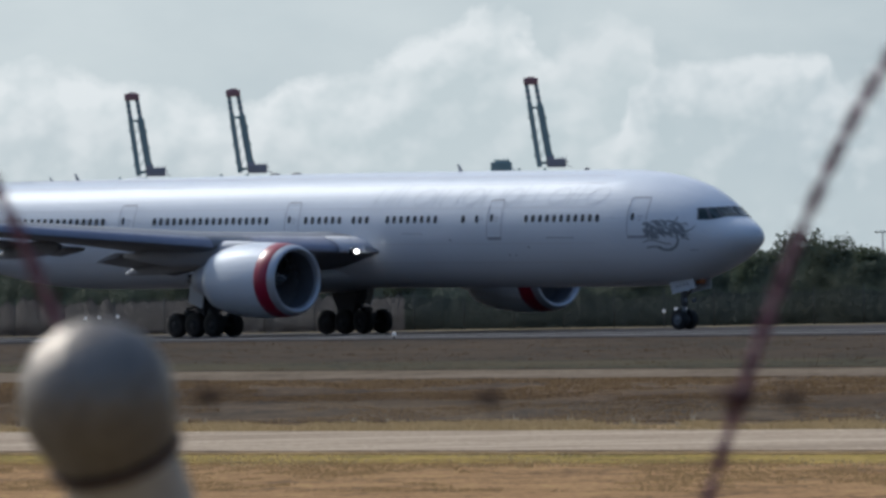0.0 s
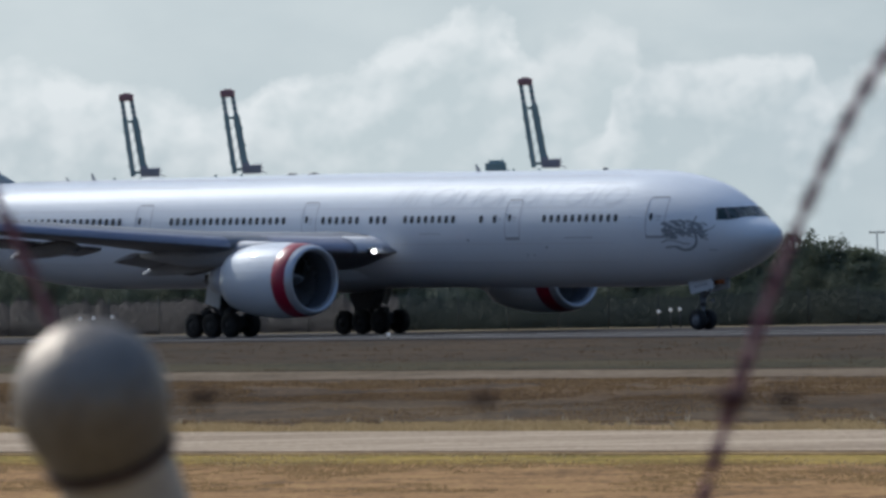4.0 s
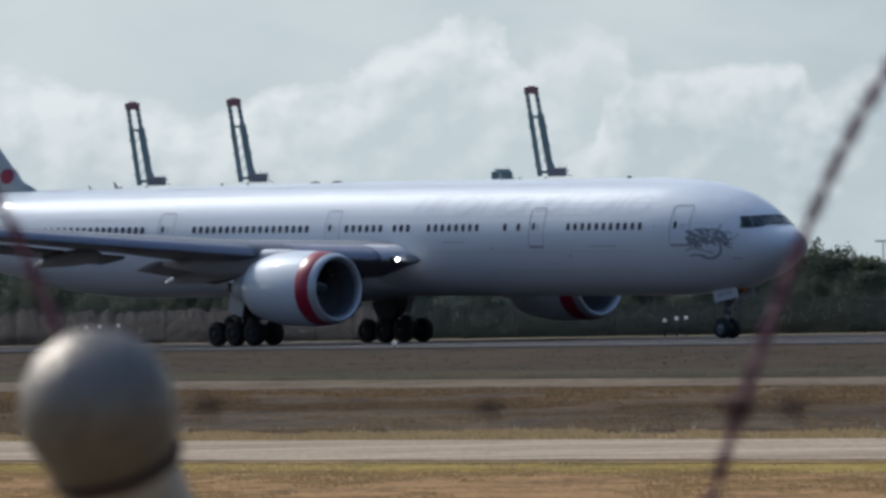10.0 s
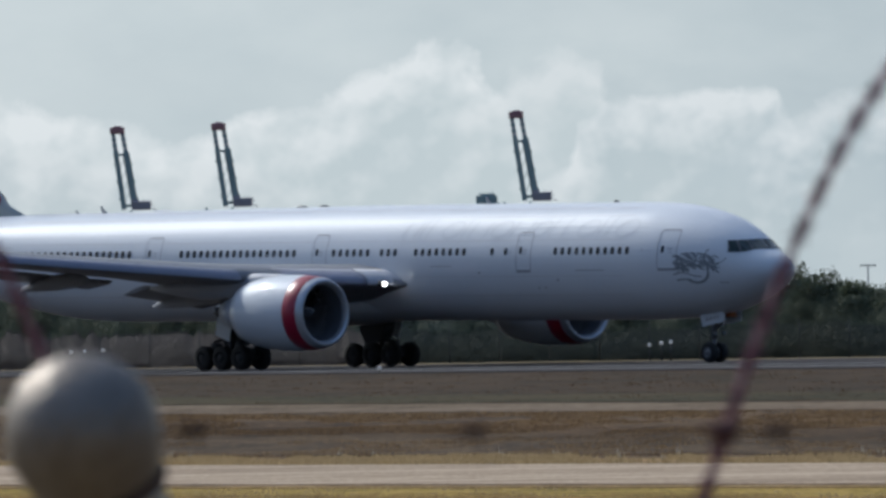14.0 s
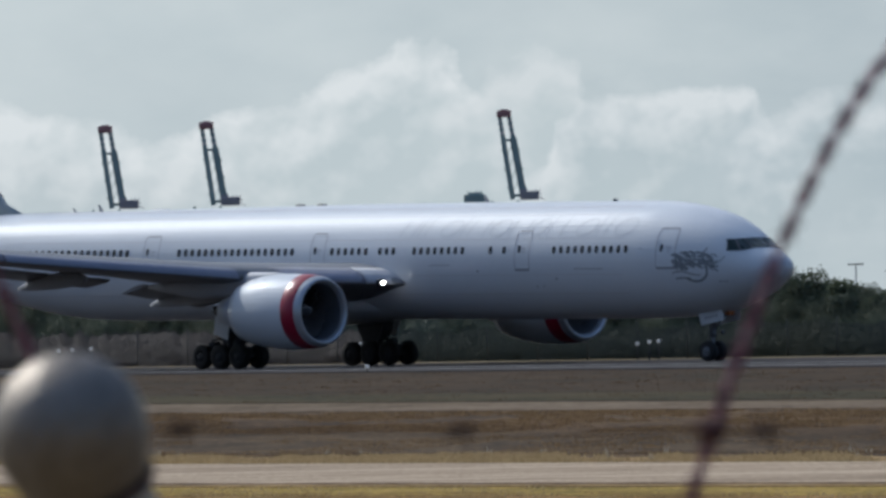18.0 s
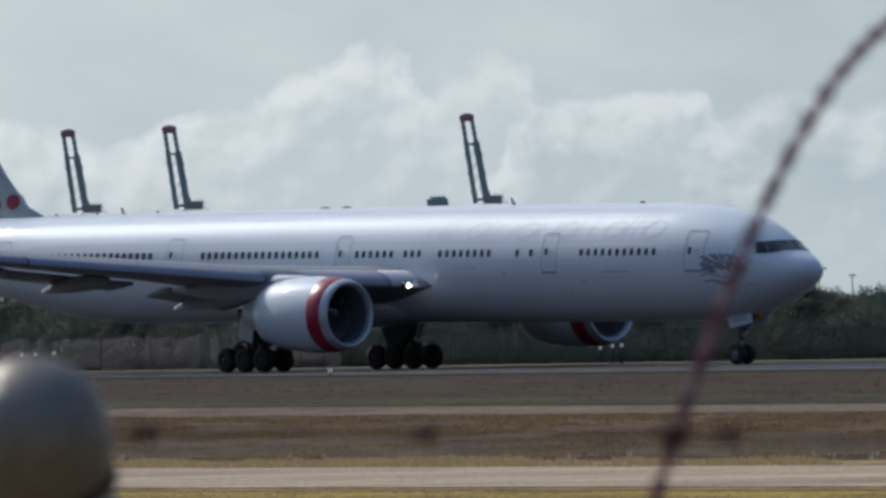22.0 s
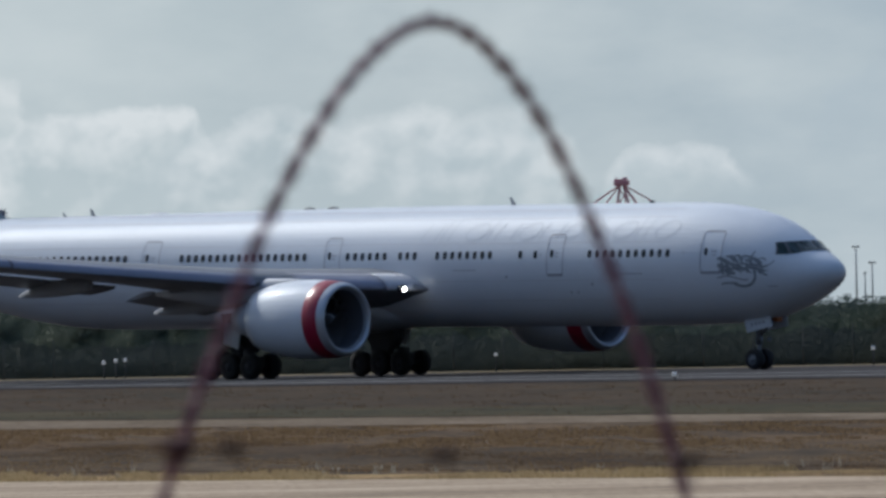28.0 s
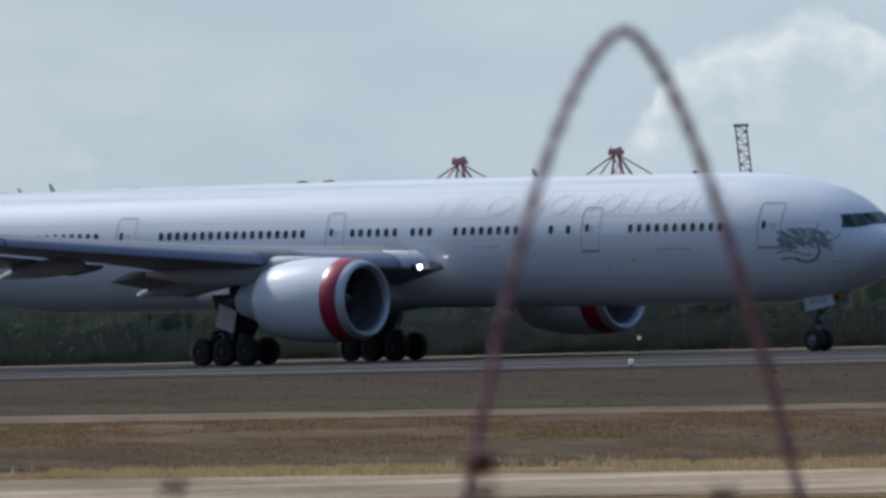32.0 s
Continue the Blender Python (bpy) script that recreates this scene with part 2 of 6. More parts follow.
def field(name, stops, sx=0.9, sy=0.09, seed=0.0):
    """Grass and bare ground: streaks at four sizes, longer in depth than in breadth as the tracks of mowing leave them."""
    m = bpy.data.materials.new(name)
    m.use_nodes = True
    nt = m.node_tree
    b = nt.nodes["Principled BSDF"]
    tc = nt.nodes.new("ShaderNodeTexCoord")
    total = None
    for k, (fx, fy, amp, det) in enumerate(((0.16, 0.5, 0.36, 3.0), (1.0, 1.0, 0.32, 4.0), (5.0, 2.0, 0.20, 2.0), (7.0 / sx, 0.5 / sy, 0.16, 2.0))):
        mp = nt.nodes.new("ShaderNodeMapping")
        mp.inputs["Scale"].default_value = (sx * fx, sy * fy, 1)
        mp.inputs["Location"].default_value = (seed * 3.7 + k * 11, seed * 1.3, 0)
        nt.links.new(tc.outputs["Object"], mp.inputs["Vector"])
        n = nt.nodes.new("ShaderNodeTexNoise")
        n.inputs["Scale"].default_value = 1.0
        n.inputs["Detail"].default_value = det
        n.inputs["Roughness"].default_value = 0.6
        nt.links.new(mp.outputs[0], n.inputs["Vector"])
        mul = nt.nodes.new("ShaderNodeMath")
        mul.operation = "MULTIPLY_ADD"
        mul.inputs[1].default_value = amp
        nt.links.new(n.outputs["Fac"], mul.inputs[0])
        if total is None:
            mul.inputs[2].default_value = -0.02
        else:
            nt.links.new(total, mul.inputs[2])
        total = mul.outputs[0]
    ramp = nt.nodes.new("ShaderNodeValToRGB")
    el = ramp.color_ramp.elements
    while len(el) < len(stops):
        el.new(0.5)
    for e, (p, c) in zip(el, stops):
        e.position = p
        e.color = (*c, 1)
    nt.links.new(total, ramp.inputs["Fac"])
    nt.links.new(ramp.outputs["Color"], b.inputs["Base Color"])
    b.inputs["Roughness"].default_value = 1.0
    b.inputs["Specular IOR Level"].default_value = 0.1
    return m


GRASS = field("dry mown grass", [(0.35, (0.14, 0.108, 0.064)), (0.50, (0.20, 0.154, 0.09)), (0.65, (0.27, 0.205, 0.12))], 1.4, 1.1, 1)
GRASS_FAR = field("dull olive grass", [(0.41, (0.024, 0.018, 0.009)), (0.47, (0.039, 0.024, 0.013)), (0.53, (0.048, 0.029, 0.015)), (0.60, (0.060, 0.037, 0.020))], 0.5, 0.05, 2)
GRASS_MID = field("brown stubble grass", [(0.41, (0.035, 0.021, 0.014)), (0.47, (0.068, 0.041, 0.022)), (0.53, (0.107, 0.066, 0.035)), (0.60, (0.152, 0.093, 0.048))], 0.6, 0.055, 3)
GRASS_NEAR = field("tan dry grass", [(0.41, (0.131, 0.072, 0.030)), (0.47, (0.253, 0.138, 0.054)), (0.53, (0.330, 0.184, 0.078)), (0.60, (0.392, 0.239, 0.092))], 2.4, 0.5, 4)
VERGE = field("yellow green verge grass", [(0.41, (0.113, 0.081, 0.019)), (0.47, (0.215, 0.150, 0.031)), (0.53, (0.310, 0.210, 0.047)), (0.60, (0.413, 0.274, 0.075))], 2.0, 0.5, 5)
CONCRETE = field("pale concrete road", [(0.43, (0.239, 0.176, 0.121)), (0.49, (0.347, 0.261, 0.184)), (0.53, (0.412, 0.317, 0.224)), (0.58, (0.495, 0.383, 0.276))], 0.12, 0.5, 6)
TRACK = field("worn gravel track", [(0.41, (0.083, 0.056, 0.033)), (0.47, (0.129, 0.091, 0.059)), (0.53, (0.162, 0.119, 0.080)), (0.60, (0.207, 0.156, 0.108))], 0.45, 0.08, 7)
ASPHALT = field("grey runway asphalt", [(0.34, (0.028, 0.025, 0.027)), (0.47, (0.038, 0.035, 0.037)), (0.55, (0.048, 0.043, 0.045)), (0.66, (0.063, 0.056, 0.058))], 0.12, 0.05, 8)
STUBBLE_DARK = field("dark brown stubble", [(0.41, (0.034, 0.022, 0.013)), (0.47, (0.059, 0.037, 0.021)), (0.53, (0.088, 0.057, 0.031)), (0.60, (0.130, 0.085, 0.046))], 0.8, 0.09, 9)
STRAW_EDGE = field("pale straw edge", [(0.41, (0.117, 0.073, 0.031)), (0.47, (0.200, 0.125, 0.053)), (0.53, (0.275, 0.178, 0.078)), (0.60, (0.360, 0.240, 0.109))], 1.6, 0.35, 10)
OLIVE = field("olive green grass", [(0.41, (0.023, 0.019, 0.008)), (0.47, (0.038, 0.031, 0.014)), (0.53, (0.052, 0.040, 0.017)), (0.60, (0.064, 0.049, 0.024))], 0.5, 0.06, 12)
STRAW = straw("straw grass", (0.448, 0.344, 0.200), (0.288, 0.216, 0.120))
FLOWER = straw("pale seed fluff", (0.40, 0.36, 0.295), (0.29, 0.257, 0.20))
WORNPAINT = shader("almost worn off marking paint", (0.20, 0.20, 0.205), 0.9, 0, (0.10, 0.10, 0.105), 0.3, 4, 0.1)
LINEPAINT = shader("runway marking paint", (0.25, 0.242, 0.24), 0.8, 0, (0.15, 0.15, 0.15), 0.3, 4, 0.1)
BARK = shader("grey mangrove bark", (0.16, 0.14, 0.12), 0.9, 0, (0.08, 0.07, 0.06), 3, 20, 0.4)
LEAF = leafy("dull green leaves", (0.080, 0.106, 0.086), (0.097, 0.123, 0.086), (0.118, 0.130, 0.086), 0.5)
LEAF_DARK = leafy("mangrove leaves", (0.076, 0.102, 0.088), (0.089, 0.117, 0.080), (0.106, 0.119, 0.077), 0.13)
REED = leafy("dull dry reeds", (0.074, 0.068, 0.068), (0.088, 0.078, 0.073), (0.104, 0.088, 0.079), 0.10)
SCRUB = leafy("slate green scrub", (0.044, 0.058, 0.054), (0.052, 0.066, 0.053), (0.064, 0.073, 0.053), 0.10)
STUBBLE_PALE = straw("tan grass blades", (0.368, 0.256, 0.136), (0.248, 0.172, 0.092))
DULLGRASS = straw("dull brown grass blades", (0.124, 0.085, 0.050), (0.064, 0.044, 0.026))
STUBBLE = straw("brown stubble blades", (0.272, 0.184, 0.104), (0.104, 0.070, 0.042))
# blue and red crane steels are lightened; distance haze sits in their colour
CRANE_BLUE = shader("blue green crane steel", (0.33, 0.45, 0.47), 0.7, 0.0, (0.25, 0.35, 0.37), 0.2, 2, 0.0)
CRANE_MACHINE = shader("dull purplish machinery cladding", (0.42, 0.40, 0.46), 0.7, 0.0, (0.32, 0.31, 0.36), 0.3, 2, 0.0)
CRANE_WHITE = shader("white crane band", (0.60, 0.62, 0.63), 0.7, 0.0, (0.5, 0.5, 0.5), 0.2, 2, 0.0)
CRANE_RED = shader("haze-paled red crane steel", (0.84, 0.38, 0.40), 0.7, 0.0, (0.72, 0.30, 0.33), 0.2, 2, 0.0)
CRANE_HOUSE = shader("red crane cladding", (0.82, 0.28, 0.28), 0.7, 0.0, (0.70, 0.22, 0.22), 0.2, 2, 0.0)
CRANE_HEAD = shader("red brown crane head", (0.46, 0.24, 0.26), 0.7, 0.0, (0.36, 0.18, 0.20), 0.2, 2, 0.0)
CRANE_ORANGE = shader("orange machinery cladding", (0.88, 0.42, 0.10), 0.7, 0.0, (0.74, 0.33, 0.07), 0.3, 2, 0.0)
GALV = shader("weathered galvanised steel", (0.29, 0.26, 0.23), 0.56, 0.85, (0.18, 0.152, 0.13), 16, 120, 0.12, gloss=0.8)
POSTSTEEL = shader("pale weathered post steel", (0.56, 0.49, 0.41), 0.6, 0.2, (0.36, 0.31, 0.255), 16, 120, 0.12)
WIRE = shader("rusty razor wire", (0.25, 0.112, 0.14), 0.7, 0.0, (0.20, 0.085, 0.11), 40, 200, 0.1)
KNOT = shader("dark red rust", (0.15, 0.075, 0.072), 0.9, 0.0, (0.09, 0.045, 0.043), 40, 200, 0.1, gloss=0.15)
RUST = shader("dark rusty wire", (0.10, 0.062, 0.050), 0.9, 0.0, (0.06, 0.038, 0.032), 40, 200, 0.1, gloss=0.15)
POLE = shader("grey lamp pole steel", (0.38, 0.40, 0.42), 0.7, 0.0, (0.30, 0.32, 0.34), 1, 8, 0.0)
FENCEPOST = shader("dull fence post steel", (0.075, 0.08, 0.08), 0.9, 0.0, (0.05, 0.055, 0.055), 1, 8, 0.0)


# ---------------------------------------------------------------- mesh helpers
def mesh_of(name, bm, material, smooth=True):
    me = bpy.data.meshes.new(name)
    bmesh.ops.recalc_face_normals(bm, faces=bm.faces)
    bm.to_mesh(me)
    bm.free()
    me.materials.append(material)
    if smooth:
        for p in me.polygons:
            p.use_smooth = len(p.vertices) <= 4
    return me


def part(name, bm, material, parent, label="", smooth=True, at=None):
    """One mesh object under a thing or a part."""
    ob = new(name, bm if isinstance(bm, bpy.types.Mesh) else mesh_of(name, bm, material, smooth))
    ob.parent = parent
    if at is not None:
        ob.matrix_basis = at
    return tagged(ob, label)


def thing(name, label, category, at=None, group="", kind=""):
    ob = new(name)
    ob.empty_display_size = 0.3
    if at is not None:
        ob.matrix_world = at
    return tagged(ob, label, category, group, kind)


def solid(name, bm, material, label, category="", kind="", group="", smooth=False, at=None):
    ob = new(name, mesh_of(name, bm, material, smooth))
    if at is not None:
        ob.matrix_world = at
    return tagged(ob, label, category, group, kind)


def loft(bm, rings, close=True, cap=True):
    """Joins rings of points with quads."""
    vs = [[bm.verts.new(p) for p in r] for r in rings]
    n = len(vs[0])
    for a, b in zip(vs, vs[1:]):
        for i in range(n if close else n - 1):
            j = (i + 1) % n
            bm.faces.new((a[i], a[j], b[j], b[i]))
    if cap and close:
        bm.faces.new(vs[0])
        bm.faces.new(vs[-1])
    return vs


def tube(bm, pts, r, n=8, cap=True):
    """A round bar along points; r is one radius or one for each point."""
    pts = [Vector(p) for p in pts]
    rs = r if isinstance(r, (list, tuple)) else [r] * len(pts)
    rings = []
    for i, p in enumerate(pts):
        d = (pts[min(i + 1, len(pts) - 1)] - pts[max(i - 1, 0)]).normalized()
        u = d.cross(Vector((0, 0, 1)) if abs(d.z) < 0.95 else Vector((1, 0, 0))).normalized()
        v = d.cross(u)
        rings.append([p + rs[i] * (math.cos(k * math.tau / n) * u + math.sin(k * math.tau / n) * v) for k in range(n)])
    loft(bm, rings, True, cap)
    return bm


def bar(bm, p, q, w, h, up=(0, 0, 1)):
    """A square beam from p to q."""
    p, q = Vector(p), Vector(q)
    d = (q - p).normalized()
    up = Vector(up) if abs(d.dot(Vector(up))) < 0.95 else Vector((1, 0, 0))
    u = d.cross(up).normalized() * w / 2
    v = u.cross(d).normalized() * h / 2
    loft(bm, [[c + a * u + b * v for a, b in ((-1, -1), (1, -1), (1, 1), (-1, 1))] for c in (p, q)])
    return bm


def block(bm, c, size, bevel=0.0):
    r = bmesh.ops.create_cube(bm, size=1.0, matrix=Matrix.Translation(c) @ Matrix.Diagonal((*size, 1)))
    if bevel:
        es = list({e for v in r["verts"] for e in v.link_edges})
        bmesh.ops.bevel(bm, geom=es, offset=bevel, segments=2, affect="EDGES", profile=0.5)
    return bm


def lathe(bm, profile, n=40, axis="x", centre=(0, 0, 0), close_ends=False):
    """Turns (along, radius) pairs round an axis."""
    c = Vector(centre)
    rings = []
    for s, r in profile:
        ring = []
        for k in range(n):
            a = k * math.tau / n
            u, v = r * math.cos(a), r * math.sin(a)
            ring.append(c + Vector((s, u, v) if axis == "x" else (u, s, v) if axis == "y" else (u, v, s)))
        rings.append(ring)
    loft(bm, rings, True, close_ends)
    return bm


# ---------------------------------------------------------------- ground
def slab(name, near, far, z, material, label, rough=0.0, xs=(-160, 240), seed=0):
    """A band of ground between two lines (y at x = 0, slope), with uneven edges and a thickness."""
    n = 260 if rough else 8
    bm = bmesh.new()
    rows = []
    for k in range(n + 1):
        x = xs[0] + (xs[1] - xs[0]) * k / n
        w0 = rough * (noise.noise(Vector((x * 0.45, seed, 0))) + 0.6 * noise.noise(Vector((x * 1.9, seed, 5))))
        w1 = rough * (noise.noise(Vector((x * 0.45, seed, 9))) + 0.6 * noise.noise(Vector((x * 1.9, seed, 14))))
        y0, y1 = near[0] + near[1] * x + w0, far[0] + far[1] * x + w1
        rows.append([bm.verts.new(p) for p in ((x, y0, -0.05), (x, y0, z), (x, y1, z), (x, y1, -0.05))])
    for a, b in zip(rows, rows[1:]):
        for i in range(3):
            bm.faces.new((a[i], a[i + 1], b[i + 1], b[i]))
    return solid(name, bm, material, label, "", "structure")


def build_ground():
    bm = bmesh.new()
    bm.faces.new([bm.verts.new((x, y, 0)) for x, y in ((-4900, -4900), (4900, -4900), (4900, 4900), (-4900, 4900))])
    solid("ground", bm, GRASS, "wide flat airfield ground of dry grass", "", "structure")
    slab("grass_near", (120, -0.9), (226.5, -1.35), 0.012, GRASS_NEAR, "tan dry grass before the road")
    slab("verge", (225.5, -1.35), (239.4, -1.35), 0.020, VERGE, "yellow green verge along the concrete road", 1.6, seed=1)
    slab("road", (238.8, -1.35), (268.8, -1.35), 0.060, CONCRETE, "pale concrete perimeter road", 0.35, seed=2)
    slab("road_edge", (236.0, -1.35), (239.1, -1.35), 0.034, STRAW_EDGE, "pale straw and grit along the near side of the road", 0.9, seed=11)
    slab("grass_middle", (268.3, -1.35), (407, -1.47), 0.012, GRASS_MID, "brown stubble grass beyond the road")
    slab("stubble", (289, -1.40), (336, -1.42), 0.030, STUBBLE_DARK, "dark brown stubble in a long band", 5.0, seed=7)
    slab("straw_edge", (268.6, -1.35), (281.5, -1.36), 0.030, STRAW_EDGE, "pale straw grass along the road", 3.0, seed=8)
    slab("olive_band", (447, -1.76), (486, -1.76), 0.024, OLIVE, "olive green grass behind the track", 5.0, seed=9)
    slab("track", (406, -1.47), (441, -1.76), 0.030, TRACK, "pale worn gravel track across the grass", 3.0, seed=3)
    slab("grass_far", (440, -1.76), (652, -1.75), 0.012, GRASS_FAR, "dull olive grass beside the runway")
    slab("runway", (650, -1.75), (740, -1.06), 0.055, ASPHALT, "grey asphalt runway with worn paint", 0.8, seed=4)
    slab("runway_line", (690.5, -1.55), (693.5, -1.55), 0.075, WORNPAINT, "worn edge line on the runway", 0.3, seed=5)
    slab("runway_shoulder_line", (668, -1.72), (670.5, -1.72), 0.075, LINEPAINT, "thin worn white line on the runway shoulder", 0.5, seed=6)


build_ground()


# ---------------------------------------------------------------- sky backdrop
def ramp_node(nt, stops, interp="EASE"):
    r = nt.nodes.new("ShaderNodeValToRGB")
    r.color_ramp.interpolation = interp
    el = r.color_ramp.elements
    while len(el) < len(stops):
        el.new(0.5)
    for e, (p, v) in zip(el, sorted(stops)):
        e.position = p
        e.color = (v, v, v, 1) if not isinstance(v, tuple) else (*v, 1)
    return r


def math_node(nt, op, a, b=None, c=None, clamp=False):
    m = nt.nodes.new("ShaderNodeMath")
    m.operation = op
    m.use_clamp = clamp
    for k, v in enumerate((a, b, c)):
        if v is None:
            continue
        if isinstance(v, (int, float)):
            m.inputs[k].default_value = v
        else:
            nt.links.new(v, m.inputs[k])
    return m.outputs[0]


U0, U1 = -60.0, 190.0       # span of azimuth, milliradians, that the cloud outlines cover


def cloud_material():
    m = bpy.data.materials.new("cloudy sky")
    m.use_nodes = True
    nt = m.node_tree
    nt.nodes.clear()
    uv = nt.nodes.new("ShaderNodeUVMap")
    uv.uv_map = "sky"
    sep = nt.nodes.new("ShaderNodeSeparateXYZ")
    nt.links.new(uv.outputs[0], sep.inputs[0])
    u, v = sep.outputs[0], sep.outputs[1]
    un = math_node(nt, "MULTIPLY_ADD", u, 1 / (U1 - U0), -U0 / (U1 - U0))

    def fbm(scale, detail, seed, stretch=1.0, rough=0.55, shift=(0, 0)):
        mp = nt.nodes.new("ShaderNodeMapping")
        mp.inputs["Location"].default_value = (seed * 7.3 + shift[0], seed * 3.1 + shift[1], seed)
        mp.inputs["Scale"].default_value = (1, stretch, 1)
        nt.links.new(uv.outputs[0], mp.inputs["Vector"])
        n = nt.nodes.new("ShaderNodeTexNoise")
        n.inputs["Scale"].default_value = scale
        n.inputs["Detail"].default_value = detail
        n.inputs["Roughness"].default_value = rough
        nt.links.new(mp.outputs[0], n.inputs["Vector"])
        return n.outputs["Fac"]

    def mix(f, a, b):
        mx = nt.nodes.new("ShaderNodeMix")
        mx.data_type = "RGBA"
        nt.links.new(f, mx.inputs["Factor"])
        for k, c in (("A", a), ("B", b)):
            sock = [s for s in mx.inputs if s.name == k and s.type == "RGBA"][0]
            if isinstance(c, tuple):
                sock.default_value = (*c, 1)
            else:
                nt.links.new(c, sock)
        return [s for s in mx.outputs if s.type == "RGBA"][0]

    # high veil: pale grey to the left, bluer grey to the right
    base = ramp_node(nt, [(0.0, (0.65, 0.70, 0.705)), (0.34, (0.53, 0.59, 0.605)), (0.42, (0.475, 0.535, 0.56)), (0.55, (0.435, 0.505, 0.55)), (0.75, (0.445, 0.525, 0.585)), (1.0, (0.485, 0.56, 0.62))], "LINEAR")
    nt.links.new(un, base.inputs[0])
    veil = math_node(nt, "MULTIPLY_ADD", fbm(0.06, 6, 1, 2.4), 2.4, -0.75, True)
    thin = ramp_node(nt, [(0.0, 0.8), (0.45, 0.8), (0.66, 0.35), (1.0, 0.25)], "LINEAR")
    nt.links.new(un, thin.inputs[0])
    col = mix(math_node(nt, "MULTIPLY", veil, thin.outputs[0]), base.outputs[0], (0.66, 0.70, 0.70))
    dim = math_node(nt, "MULTIPLY_ADD", fbm(0.045, 5, 2, 1.8), 2.6, -1.0, True)
    col = mix(math_node(nt, "MULTIPLY", dim, math_node(nt, "MULTIPLY", thin.outputs[0], 0.7)), col, (0.47, 0.53, 0.555))
    billow = fbm(0.20, 9, 3, 1.1, 0.62)
    drift = fbm(0.10, 4, 6, 1.0)
    lump = fbm(0.13, 6, 4, 1.2)
    puff = fbm(0.36, 4, 9, 1.1, 0.5)
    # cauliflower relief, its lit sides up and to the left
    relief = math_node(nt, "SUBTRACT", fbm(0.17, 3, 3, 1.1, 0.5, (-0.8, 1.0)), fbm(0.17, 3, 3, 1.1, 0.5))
    unw = math_node(nt, "ADD", un, math_node(nt, "MULTIPLY_ADD", drift, 0.034, -0.017))

    def bank(edge, bright, body, soft, depth, rough, fade=26.0, ends=3.0, most=1.0):
        """One cloud bank below an uneven upper edge, brightest at its crest, thinning out at both ends."""
        nonlocal col
        stops = []
        for a, e in edge:
            stops.append(((a - U0) / (U1 - U0), (e + 10) / 40.0))
        r = ramp_node(nt, stops, "EASE")
        nt.links.new(unw, r.inputs[0])
        e = ends / (U1 - U0)
        lo, hi = stops[0][0], stops[-1][0]
        side = ramp_node(nt, [(lo, 0.0), (lo + e, most), (hi - e, most), (hi, 0.0)], "EASE")
        nt.links.new(unw, side.inputs[0])
        top = math_node(nt, "MULTIPLY_ADD", r.outputs[0], 40.0, -10.0)
        wob = math_node(nt, "MULTIPLY_ADD", billow, rough * 1.1, -rough * 0.55)
        top = math_node(nt, "ADD", top, wob)
        d = math_node(nt, "SUBTRACT", top, v)
        mask = math_node(nt, "MULTIPLY", d, 0.65 / soft, None, True)
        mask = math_node(nt, "SMOOTH_MIN", mask, 1.0, 0.3)
        gone = math_node(nt, "SUBTRACT", 1.0, math_node(nt, "MULTIPLY", d, 1 / fade, None, True))
        sh = math_node(nt, "MULTIPLY", d, 1 / depth, None, True)
        sh = math_node(nt, "MULTIPLY_ADD", lump, 1.3, math_node(nt, "ADD", sh, -1.0))
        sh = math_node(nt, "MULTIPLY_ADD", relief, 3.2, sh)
        sh = math_node(nt, "MULTIPLY_ADD", puff, 0.6, sh, True)
        c = mix(sh, bright, body)
        col = mix(math_node(nt, "MULTIPLY", math_node(nt, "MULTIPLY", mask, gone), side.outputs[0]), col, c)

    hi, gr = (0.80, 0.815, 0.81), (0.56, 0.62, 0.63)
    # crests of the banks: azimuth and elevation in milliradians
    bank([(6, 19.8), (14, 19.4), (17, 18.9), (24, 16.5)], (0.62, 0.665, 0.67), (0.50, 0.56, 0.58), 1.2, 3, 2.4, 6, 3, 0.7)
    bank([(-58, 17), (-33, 16.4), (-27, 16.6), (-22, 14.6), (-15.2, 13), (-10, 14.8), (-5, 16.2), (-1.6, 18), (1.9, 20.6), (4.8, 19.6), (9.4, 14.4), (13, 10)], hi, gr, 0.9, 7, 4.6, 24, 6)
    bank([(-50, 10), (-36, 11.5), (-28, 13.6), (-22, 12), (-17, 10.8), (-12, 11.8), (-6, 9.5)], (0.72, 0.745, 0.745), (0.55, 0.60, 0.615), 1.0, 5, 3.4, 12, 5)
    bank([(3.4, 12.4), (6.2, 15.8), (9.5, 18.2), (13.3, 19.9), (15.8, 18.6), (17.9, 14.7), (22, 9.9)], (0.72, 0.745, 0.745), gr, 0.9, 6, 4.0, 18, 4)
    bank([(9.7, 9.3), (12.3, 11), (14.5, 13.8), (17.9, 15.8), (23.4, 16), (29.0, 16.1), (30.4, 14.4), (33, 11.6)], (0.76, 0.78, 0.78), (0.50, 0.565, 0.585), 0.6, 5, 2.8, 16, 3)
    bank([(21, 8.5), (23, 10.6), (26, 13.2), (29, 15.6), (33, 15.0)], (0.50, 0.565, 0.59), (0.50, 0.565, 0.59), 1.6, 5, 1.8, 8, 2.5, 0.75)
    bank([(25, 11.2), (30.6, 14), (34.9, 15.7), (37.5, 15.9), (40.8, 14.7), (44.2, 15.5), (46.8, 16), (49.7, 14.2), (54, 13.4), (59, 11)], (0.735, 0.76, 0.765), (0.49, 0.555, 0.58), 1.1, 6, 3.6, 14, 4)
